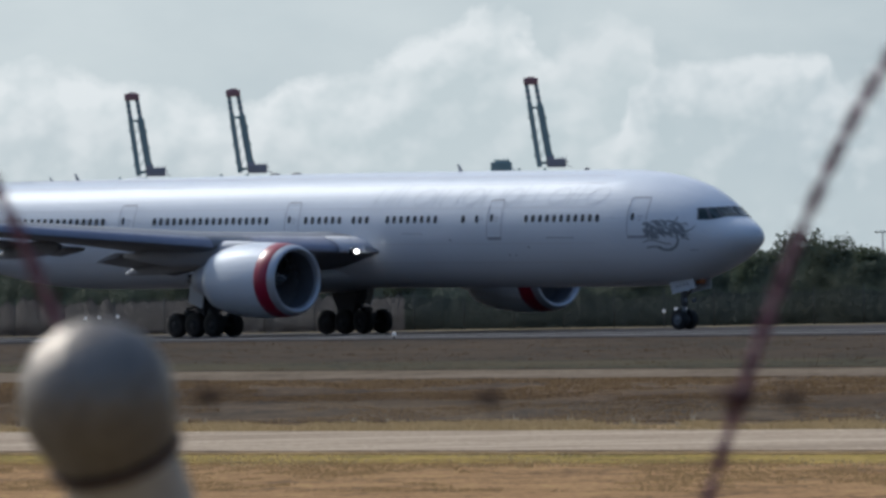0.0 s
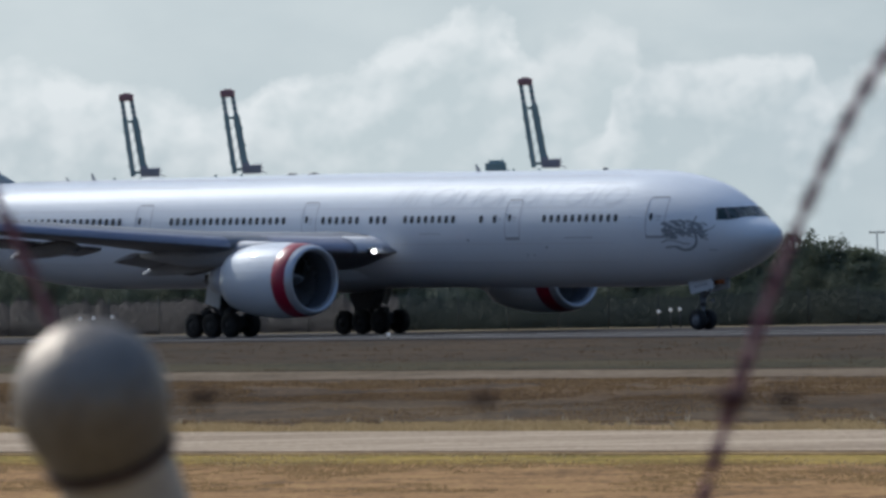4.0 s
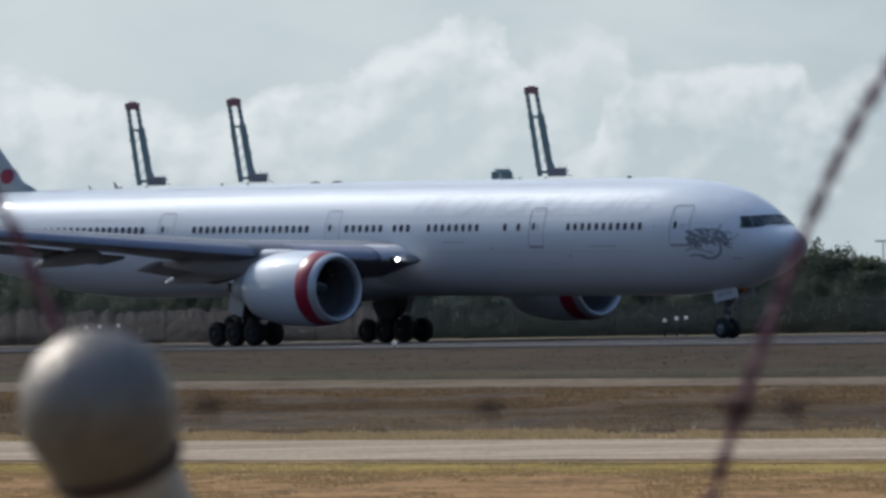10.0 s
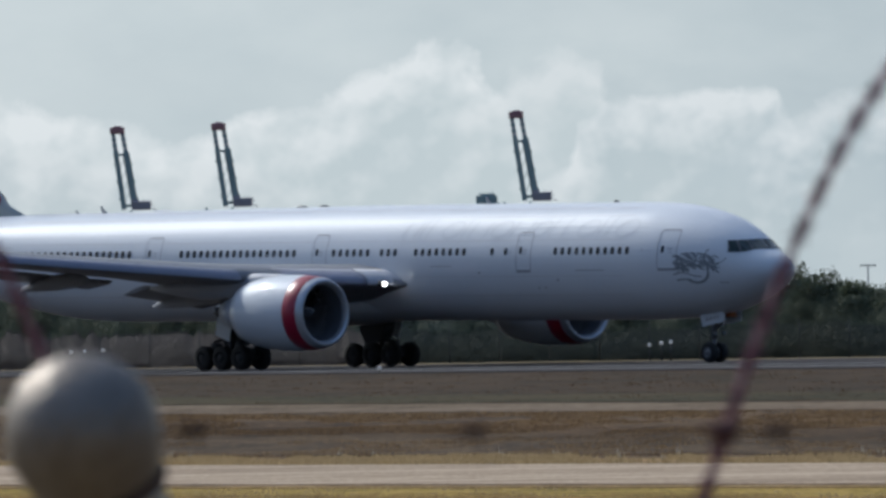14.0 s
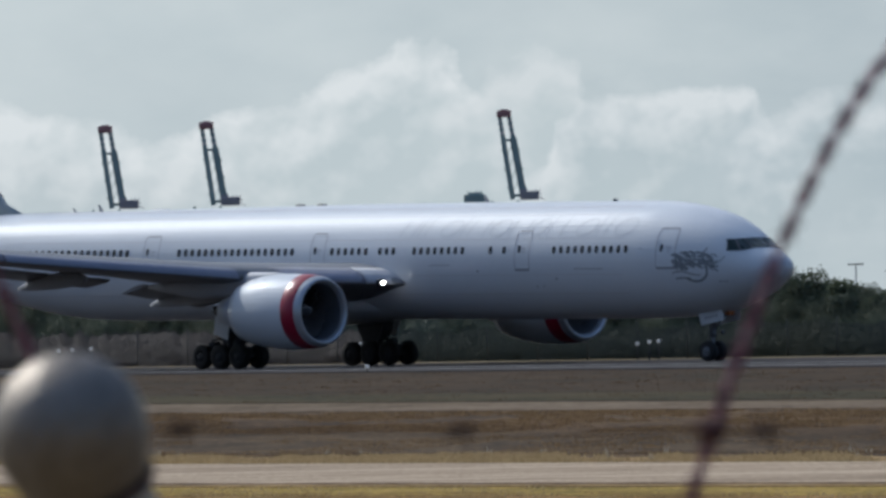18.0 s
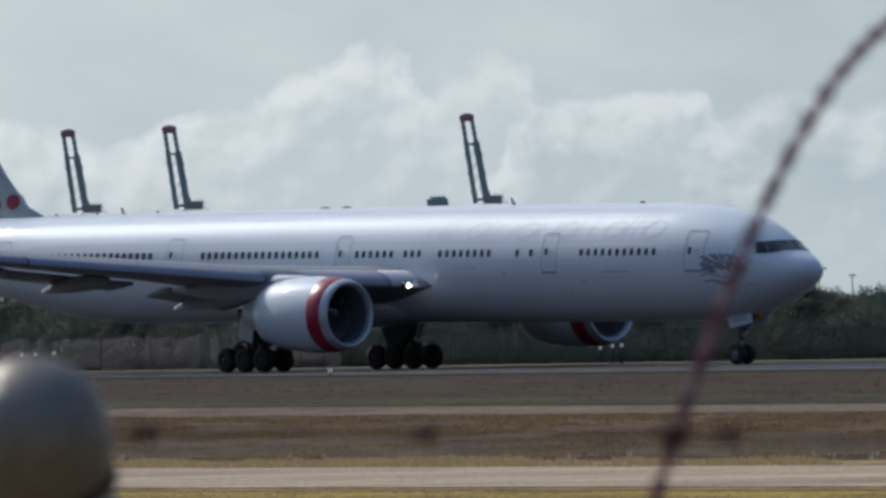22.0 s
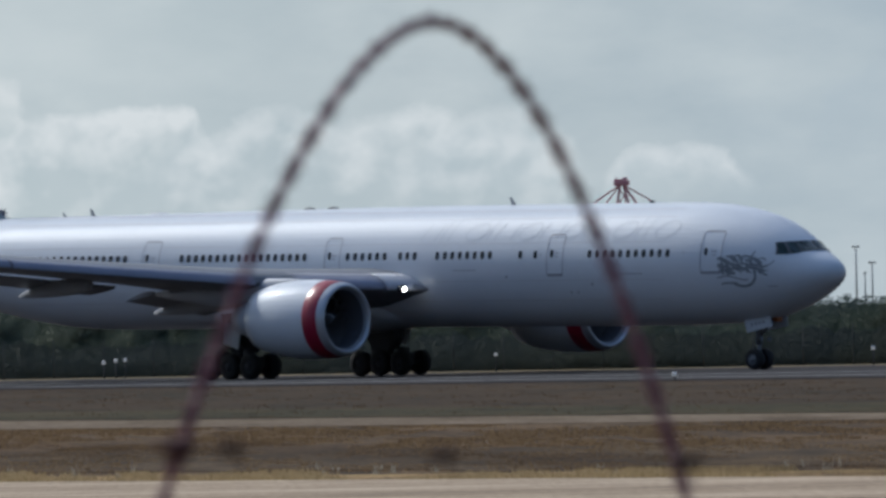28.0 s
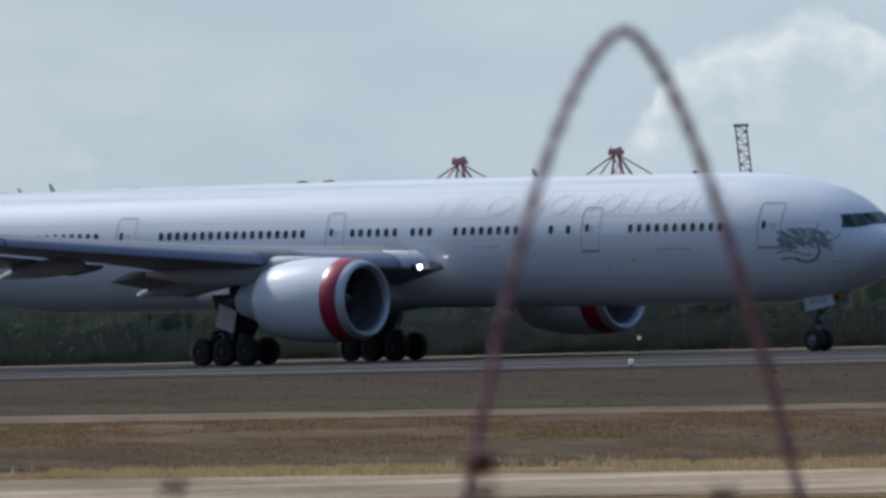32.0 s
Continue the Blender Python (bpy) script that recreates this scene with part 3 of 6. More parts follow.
    bank([(43, 11), (47, 12.6), (50.2, 15.3), (53.2, 15.9), (56, 14), (58.5, 11)], (0.70, 0.73, 0.74), (0.48, 0.55, 0.58), 1.2, 5, 3.2, 10, 3, 0.8)
    bank([(59.2, 10.4), (61.1, 11.9), (62.6, 12.7), (64.6, 12.3), (66.4, 12.9), (68.4, 12.5), (70.6, 10.6)], (0.80, 0.815, 0.82), (0.52, 0.585, 0.615), 0.9, 3, 2.6, 4.5, 1.6)
    bank([(75, 15.6), (77.8, 17.9), (79.9, 18.6), (82.9, 18.3), (85, 16)], (0.52, 0.58, 0.61), (0.46, 0.53, 0.58), 1.0, 3, 1.8, 6, 2.5, 0.8)
    bank([(88, 10.4), (90.4, 12.4), (92.1, 13.2), (95.1, 13.4), (98, 12), (100.2, 10.3)], (0.57, 0.62, 0.64), (0.47, 0.54, 0.585), 1.1, 3.5, 2.0, 5, 2.5, 0.9)
    bank([(104, 10), (108, 12), (113, 12.4), (119, 10.5)], (0.50, 0.565, 0.60), (0.45, 0.525, 0.58), 1.5, 4, 2.4, 5, 3.5, 0.6)
    bank([(137.5, 9.4), (141.3, 13.9), (142.7, 17.6), (145.2, 18.4), (149.9, 19.4), (152.9, 20.8), (155.4, 20.2), (158, 18.8), (164, 20.4), (186, 18)], (0.75, 0.77, 0.775), (0.52, 0.585, 0.62), 0.9, 5, 4.2, 12.5, 4)
    em = nt.nodes.new("ShaderNodeEmission")
    nt.links.new(col, em.inputs["Color"])
    em.inputs["Strength"].default_value = 1.0
    out = nt.nodes.new("ShaderNodeOutputMaterial")
    nt.links.new(em.outputs[0], out.inputs[0])
    return m


def build_sky():
    bm = bmesh.new()
    lay = bm.loops.layers.uv.new("sky")
    az = [-900 + 30 * k for k in range(61)]
    el = [-4, 0, 10, 20, 40, 80, 140, 220, 320]
    grid = [[bm.verts.new((4800 * math.sin(a / 1000) * math.cos(e / 1000), 4800 * math.cos(a / 1000) * math.cos(e / 1000), EYE + 4800 * math.sin(e / 1000))) for a in az] for e in el]
    for j in range(len(el) - 1):
        for i in range(len(az) - 1):
            f = bm.faces.new((grid[j][i], grid[j][i + 1], grid[j + 1][i + 1], grid[j + 1][i]))
            for lp, (a, e) in zip(f.loops, ((az[i], el[j]), (az[i + 1], el[j]), (az[i + 1], el[j + 1]), (az[i], el[j + 1]))):
                lp[lay].uv = (a, e)
    return solid("backdrop", bm, cloud_material(), "grey sky with drifting banks of pale cumulus cloud", "", "structure", smooth=True)


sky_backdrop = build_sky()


# ---------------------------------------------------------------- the airliner
# local space: +x to the nose, +y to port, z up from the runway; a is the distance behind the nose tip
AXIS = 5.50
SLOPE = 0.0103        # it sits a little nose-down

PROFILE = [           # a, top, bottom, half width, heights from the axis
    (0.22, -0.50, -0.52, 0.02), (0.33, -0.15, -0.82, 0.40), (0.60, 0.08, -1.08, 0.78), (0.98, 0.31, -1.34, 1.11),
    (1.47, 0.57, -1.62, 1.42), (2.05, 0.93, -1.92, 1.70), (2.72, 1.42, -2.19, 1.97), (3.50, 1.90, -2.45, 2.24),
    (4.50, 2.34, -2.74, 2.50), (6.1, 2.75, -2.93, 2.79), (8.0, 3.00, -3.04, 2.99), (10.0, 3.08, -3.09, 3.07),
    (12.0, 3.10, -3.10, 3.10), (26.0, 3.10, -3.10, 3.10), (34.0, 3.06, -3.10, 3.10), (43.0, 2.97, -3.10, 3.10), (52.0, 2.87, -3.10, 3.10), (56.0, 2.83, -2.84, 3.04),
    (60.0, 2.78, -2.20, 2.78), (64.0, 2.70, -1.40, 2.32), (68.0, 2.58, -0.50, 1.66), (71.0, 2.42, 0.30, 1.00), (73.1, 2.20, 0.95, 0.35)]


def section(a):
    """Top, bottom and half width of the fuselage at a."""
    P = PROFILE
    if a <= P[0][0]:
        return P[0][1:]
    for i in range(len(P) - 1):
        if a <= P[i + 1][0]:
            x0, x1 = P[i][0], P[i + 1][0]
            s = (a - x0) / (x1 - x0)
            out = []
            for k in (1, 2, 3):
                y0, y1 = P[i][k], P[i + 1][k]
                m0 = (y1 - P[i - 1][k]) / (x1 - P[i - 1][0]) if i else (y1 - y0) / (x1 - x0) * 1.6
                m1 = (P[i + 2][k] - y0) / (P[i + 2][0] - x0) if i + 2 < len(P) else (y1 - y0) / (x1 - x0)
                if x1 - x0 > 13:
                    m0 = m1 = 0
                h = x1 - x0
                out.append((2 * s**3 - 3 * s**2 + 1) * y0 + (s**3 - 2 * s**2 + s) * h * m0 + (3 * s**2 - 2 * s**3) * y1 + (s**3 - s**2) * h * m1)
            return tuple(out)
    return P[-1][1:]


def half_width(a, z):
    """Half width of the fuselage at a and height z over the axis."""
    t, b, w = section(a)
    q = 1 - ((z - (t + b) / 2) / max((t - b) / 2, 1e-3)) ** 2
    return w * math.sqrt(max(q, 0.0))


def skin(a, z, off=0.0, side=-1):
    """The place on the skin at a, height z over the axis, lifted off by that much."""
    e = 0.02
    y = half_width(a, z)
    dz = (half_width(a, z + e) - half_width(a, z - e)) / (2 * e)
    da = (half_width(a + e, z) - half_width(a - e, z)) / (2 * e)
    n = Vector((da, 1.0, -dz)).normalized() * off
    return Vector((-a + n.x, side * (y + n.y), AXIS + z + n.z))


def nose_at(y, z):
    """How far behind the tip the skin stands at half width y and height z."""
    lo, hi = 0.0, 12.0
    for _ in range(40):
        mid = (lo + hi) / 2
        lo, hi = (lo, mid) if half_width(mid, z) >= y else (mid, hi)
    return hi


def sit(bm):
    """Leans a piece of the airframe with the aircraft's nose-down stance."""
    for v in bm.verts:
        v.co.z += SLOPE * (-v.co.x - 22.0)
    return bm


def ribbon(bm, pts, w, off=0.012, side=-1):
    """A flat band on the skin along points (a, z)."""
    pts = [Vector(p) for p in pts]
    prev = None
    for i, p in enumerate(pts):
        d = (pts[min(i + 1, len(pts) - 1)] - pts[max(i - 1, 0)]).normalized()
        n = Vector((-d.y, d.x)) * w / 2
        row = [bm.verts.new(skin(*(p + n), off, side)), bm.verts.new(skin(*(p - n), off, side))]
        if prev:
            bm.faces.new((prev[0], row[0], row[1], prev[1]))
        prev = row
    return bm


def outline(a0, a1, z0, z1, r=0.12, n=4):
    """A closed rounded rectangle in (a, z)."""
    pts = []
    for ca, cz, s in ((a1 - r, z1 - r, 0), (a0 + r, z1 - r, 1), (a0 + r, z0 + r, 2), (a1 - r, z0 + r, 3)):
        for k in range(n + 1):
            t = (s + k / n) * math.pi / 2
            pts.append((ca + r * math.cos(t), cz + r * math.sin(t)))
    # points along the straight sides, to follow the round skin
    out = []
    for p, q in zip(pts, pts[1:] + pts[:1]):
        steps = max(1, int(math.dist(p, q) / 0.25))
        out += [(p[0] + (q[0] - p[0]) * k / steps, p[1] + (q[1] - p[1]) * k / steps) for k in range(steps)]
    return out + out[:1]


def plate(bm, pts, off, side=-1):
    """A thin pane on the skin inside a closed outline of (a, z)."""
    top = [bm.verts.new(skin(a, z, off, side)) for a, z in pts]
    low = [bm.verts.new(skin(a, z, -0.03, side)) for a, z in pts]
    bm.faces.new(top)
    for i in range(len(pts)):
        j = (i + 1) % len(pts)
        bm.faces.new((top[i], top[j], low[j], low[i]))
    return bm


def build_fuselage(air):
    stations = [0.22, 0.25, 0.29] + [0.33 + 0.14 * k for k in range(29)] + [4.4 + 0.4 * k for k in range(20)] + [12.5 + 2 * k for k in range(20)] + [52 + 0.8 * k for k in range(27)]
    stations = sorted(set(s for s in stations if s < 73.1)) + [73.1]
    rings = []
    for a in stations:
        t, b, w = section(a)
        c, h = (t + b) / 2, (t - b) / 2
        rings.append([Vector((-a, w * math.sin(k * math.tau / 64), AXIS + c + h * math.cos(k * math.tau / 64))) for k in range(64)])
    bm = bmesh.new()
    loft(bm, rings)
    body = part("fuselage", sit(bm), WHITE, air, "gloss white fuselage")
    # fairing under the wing
    bm = bmesh.new()
    rings = []
    for k in range(25):
        s = k / 24
        a = 27.5 + 19.5 * s
        f = math.sin(math.pi * s ** 0.75) ** 1.3 if 0 < s < 1 else 0.0
        rings.append([Vector((-a, (1.0 + 2.3 * f) * math.cos(q), AXIS - 2.2 - (0.5 + 0.72 * f) * math.sin(q) if math.sin(q) > 0 else AXIS - 2.2 - (0.3 + 0.6 * f) * math.sin(q))) for q in [j * math.tau / 28 for j in range(28)]])
    loft(bm, rings)
    part("belly_fairing", sit(bm), WHITE, air, "white fairing under the wing root")
    # cabin windows, both sides
    rows = [9.23 + 0.534 * k for k in range(11)] + [18.34, 19.38] + [21.53 + 0.53 * k for k in range(8)] + [26.85, 27.37, 27.89]
    rows += [28.99 + 0.53 * k for k in range(6)] + [34.76 + 0.528 * k for k in range(18)] + [47.92 + 0.53 * k for k in range(22)]
    shared = None
    for side in (-1, 1):
        shared = None
        for a in rows:
            if a > 12 and shared:
                part("window", shared, GLASS, body, at=Matrix.Translation((-a + 30, 0, SLOPE * (a - 30))))
                continue
            bm = bmesh.new()
            c = 30 if a > 12 else a
            plate(bm, outline(c - 0.135, c + 0.135, 0.56 - 0.20, 0.56 + 0.20, 0.11, 3)[:-1], 0.010, side)
            me = mesh_of("window", sit(bm), GLASS, False)
            if a > 12:
                shared = me
                part("window", shared, GLASS, body, at=Matrix.Translation((-a + 30, 0, SLOPE * (a - 30))))
            else:
                part("window", me, GLASS, body)
    # lap joints of the skin along the cabin
    for side in (-1, 1):
        for z, w in ((2.78, 0.05), (2.38, 0.035), (1.15, 0.025), (-0.75, 0.03), (-1.75, 0.03)):
            bm = bmesh.new()
            ribbon(bm, [(9.5 + 0.9 * k, z) for k in range(55)], w, 0.006, side)
            part("lap_seam", sit(bm), PALESEAM, body)
    # doors
    for a0, a1, z0, z1 in ((5.85, 7.10, -0.42, 1.62), (16.42, 17.52, -0.46, 1.56), (32.20, 33.28, -0.46, 1.52), (45.40, 46.62, -0.46, 1.46), (59.6, 60.7, -0.46, 1.40)):
        for side in (-1, 1):
            bm = bmesh.new()
            loop = outline(a0 + 0.03, a1 - 0.03, z0 + 0.03, z1 - 0.03, 0.16)
            plate(bm, loop[:-1], 0.008, side)
            d = part("door", sit(bm), WHITE, body, "white cabin door with a grey outline")
            bm = bmesh.new()
            ribbon(bm, outline(a0, a1, z0, z1, 0.18), 0.045, 0.016, side)
            ribbon(bm, [(a0 + 0.1, z1 - 0.01), (a1 - 0.1, z1 - 0.01)], 0.07, 0.018, side)
            ribbon(bm, [(a0 + 0.02, z0 - 0.02), ((a0 + a1) / 2, z0 - 0.02), (a1 - 0.02, z0 - 0.02)], 0.13, 0.018, side)
            part("door_seam", sit(bm), SEAM, d, "dark grey door outline")
            bm = bmesh.new()
            plate(bm, outline(a1 - 0.42, a1 - 0.22, 0.42, 0.80, 0.08, 3)[:-1], 0.014, side)
            part("door_window", sit(bm), GLASS, d)
            bm = bmesh.new()
            ribbon(bm, [(a0 + 0.25, 0.62), (a0 + 0.62, 0.62)], 0.05, 0.014, side)
            ribbon(bm, [(a0 + 0.3, 0.44), (a0 + 0.55, 0.44)], 0.04, 0.014, side)
            part("door_handle", sit(bm), SEAM, d)
    # cockpit windows
    for side in (-1, 1):
        for y0, y1, edge in ((0.04, 0.86, 0.0), (0.94, 1.26, 0.0), (1.34, 1.57, 0.0), (0.01, 1.60, 0.02)):
            bm = bmesh.new()
            grid = []
            for i in range(7):
                y = y0 + (y1 - y0) * i / 6
                row = []
                for j in range(5):
                    lo = 0.60 - 0.17 * min(max((y - 0.75) / 0.55, 0), 1) - edge
                    hi = 1.09 - 0.05 * y + edge
                    z = lo + (hi - lo) * j / 4
                    yy = y + 0.45 * (hi - z) * (y / 1.6) ** 2
                    a = nose_at(yy, z)
                    nrm = Vector((0.75, side * 0.5, 0.45)).normalized()
                    row.append(bm.verts.new(Vector((-a, side * yy, AXIS + z)) + nrm * (0.034 if edge == 0 else 0.020)))
                grid.append(row)
            for i in range(6):
                for j in range(4):
                    bm.faces.new((grid[i][j], grid[i + 1][j], grid[i + 1][j + 1], grid[i][j + 1]))
            if edge:
                part("cockpit_frame", sit(bm), WINFRAME, body, "dark frame round the cockpit panes")
            else:
                part("cockpit_window", sit(bm), COCKPIT, body, "dark cockpit pane")
    # airline title: plain slanted shapes, not letters
    for side in (-1, 1):
        a = 26.6
        for wd, kind in ((1.05, 0), (0.25, 1), (0.75, 1), (1.35, 2), (0.25, 1), (1.25, 0), (1.3, 2), (1.25, 0), (1.05, 2), (0.7, 1), (0.75, 1), (1.35, 2), (0.3, 1), (0.3, 1), (1.4, 2)):
            lean = 0.42
            z0, z1 = 1.30, 2.16 if kind != 1 else 2.42
            strokes = []
            if kind == 1:
                strokes = [[(a - lean * k / 4, z0 + (z1 - z0) * k / 4) for k in range(5)]]
            elif kind == 0:
                strokes = [[(a - da - lean * k / 4, z0 + (z1 - z0) * k / 4) for k in range(5)] for da in (0, wd - 0.1)]
            else:
                strokes = [[(a - wd / 2 - 0.2 + wd / 2 * math.cos(t) - 0.25 * math.sin(t), (z0 + z1) / 2 + 0.43 * math.sin(t)) for t in [k * math.tau / 20 for k in range(21)]]]
            for st in strokes:
                bm = bmesh.new()
                ribbon(bm, st, 0.085, 0.012, side)
                part("title_shape", sit(bm), LETTER, body, "thin pale silver slanted shape")
            a -= wd + 0.30
        # artwork behind the cockpit: plain sweeping strokes
        bm = bmesh.new()
        rng = random.Random(4)

        def stroke(pts, w, off=0.012):
            ribbon(bm, [(6.02 - (6.05 - p) * 0.80, q - 0.17) for p, q in pts], w, off, side)

        for k in range(14):
            a0 = 5.95 - 0.22 * k
            z0 = 0.04 + 0.045 * k - 0.0035 * k * k
            for j in range(4):
                ph = rng.uniform(0, 3)
                ln = rng.uniform(0.30, 0.6)
                stroke([(a0 - ln * s + 0.05 * j, z0 - 0.34 + 0.20 * j + 0.12 * math.sin(s * 3.0 + ph)) for s in [q / 6 for q in range(7)]], rng.uniform(0.06, 0.13) + (0.05 if k < 6 else 0), 0.011 + 0.001 * j)
        stroke([(6.15 - 2.2 * s, -0.55 + 0.10 * math.sin(s * 5.0)) for s in [q / 14 for q in range(15)]], 0.06)
        stroke([(5.9 - 1.2 * s, -0.84 + 0.05 * math.sin(s * 3.0)) for s in [q / 8 for q in range(9)]], 0.08)
        stroke([(4.35 - 0.95 * math.cos(t), -0.42 + 0.55 * math.sin(t)) for t in [-2.4 + 0.19 * q for q in range(16)]], 0.12)
        stroke([(3.75 - 0.28 * s, 0.35 + 0.42 * s) for s in [q / 5 for q in range(6)]], 0.08)
        stroke([(3.0 - 0.85 * s, -0.06 + 0.36 * s * s) for s in [q / 6 for q in range(7)]], 0.05)
        part("nose_artwork", sit(bm), EMBLEM, body, "dark silver sweeping artwork on the nose")
        # small ports and panel marks low on the side
        for a, z, w, h in ((14.5, -0.95, 0.16, 0.12), (20.4, -0.55, 0.16, 0.12), (15.6, -1.35, 0.10, 0.10), (16.1, -1.36, 0.10, 0.10), (8.2, 0.60, 0.09, 0.09), (17.95, 0.55, 0.09, 0.09), (3.1, -1.15, 0.5, 0.04), (12.0, -0.45, 2.1, 0.045), (23.3, -0.2, 1.6, 0.04)):
            bm = bmesh.new()
            plate(bm, outline(a - w / 2, a + w / 2, z - h / 2, z + h / 2, min(w, h) * 0.4, 2)[:-1], 0.012, side)
            part("port", sit(bm), SEAM, body)
    # aerials and domes on the back
    for a, h, w in ((22.7, 0.42, 0.22), (53.3, 0.42, 0.22), (55.4, 0.26, 0.16)):
        bm = bmesh.new()
        loft(bm, [[Vector((-a + dx * (1 - 0.55 * f) - 0.22 * f, dy * (1 - 0.6 * f), AXIS + section(a)[0] - 0.05 + h * f)) for dx, dy in ((w, 0), (0, 0.05), (-w * 0.6, 0), (0, -0.05))] for f in (0, 1)])
        part("blade_aerial", sit(bm), FAIRING, body, "small dark blade aerial", False)
    for a, lx, h in ((35.6, 0.42, 0.11), (37.3, 0.42, 0.11), (48.4, 0.8, 0.09), (13.0, 0.10, 0.13)):
        bm = bmesh.new()
        bmesh.ops.create_uvsphere(bm, u_segments=12, v_segments=8, radius=1, matrix=Matrix.Translation((-a, 0, AXIS + section(a)[0] - 0.02)) @ Matrix.Diagonal((lx, 0.2, h, 1)))
        part("aerial_dome", sit(bm), DARK if lx < 0.8 else BELLY, body)
    return body


def aerofoil(chord, thick, n=13):
    """Points (back from the leading edge, up) round a wing section."""
    up, lo = [], []
    for k in range(n):
        x = 0.5 - 0.5 * math.cos(math.pi * k / (n - 1))
        y = 5 * thick * (0.2969 * math.sqrt(x) - 0.126 * x - 0.3516 * x**2 + 0.2843 * x**3 - 0.1036 * x**4)
        up.append((x * chord, (y * 1.05 + 0.02 * math.sin(math.pi * x)) * chord))
        lo.append((x * chord, (-y * 0.95 + 0.02 * math.sin(math.pi * x)) * chord))
    return up + lo[-2:0:-1]


def wing_at(l):
    """Leading edge a, chord and height of the wing at span l."""
    le = 26.3 + (l - 3.0) * 0.690 if l > 3.6 else 26.3 + (l - 3.0) * 0.9
    if l < 10.5:
        te = 40.3 + (l - 3.0) * 0.07
    else:
        te = 40.82 + (l - 10.5) * 0.475
    if l > 30.0:
        le += (l - 30.0) * 0.75
    z = 4.18 + (l - 3.0) * 0.093 + 0.0006 * (l - 3.0) ** 2
    return le, max(te - le, 0.35), z


def thickness(l):
    """Thickness of the wing section over its chord, deepest at the root."""
    return 0.135 - 0.045 * (l / 32) + 0.018 * max(0.0, 1 - (l - 2.4) / 6.0)


def lean(x, y, ch, l):
    """Lower skin drawn up towards the nose of the section near the root."""
    if y >= 0:
        return y
    return y * (1 - 0.88 * max(0.0, 1 - (l - 3.0) / 6.0) * (1 - min(1.0, x / (0.34 * ch))))


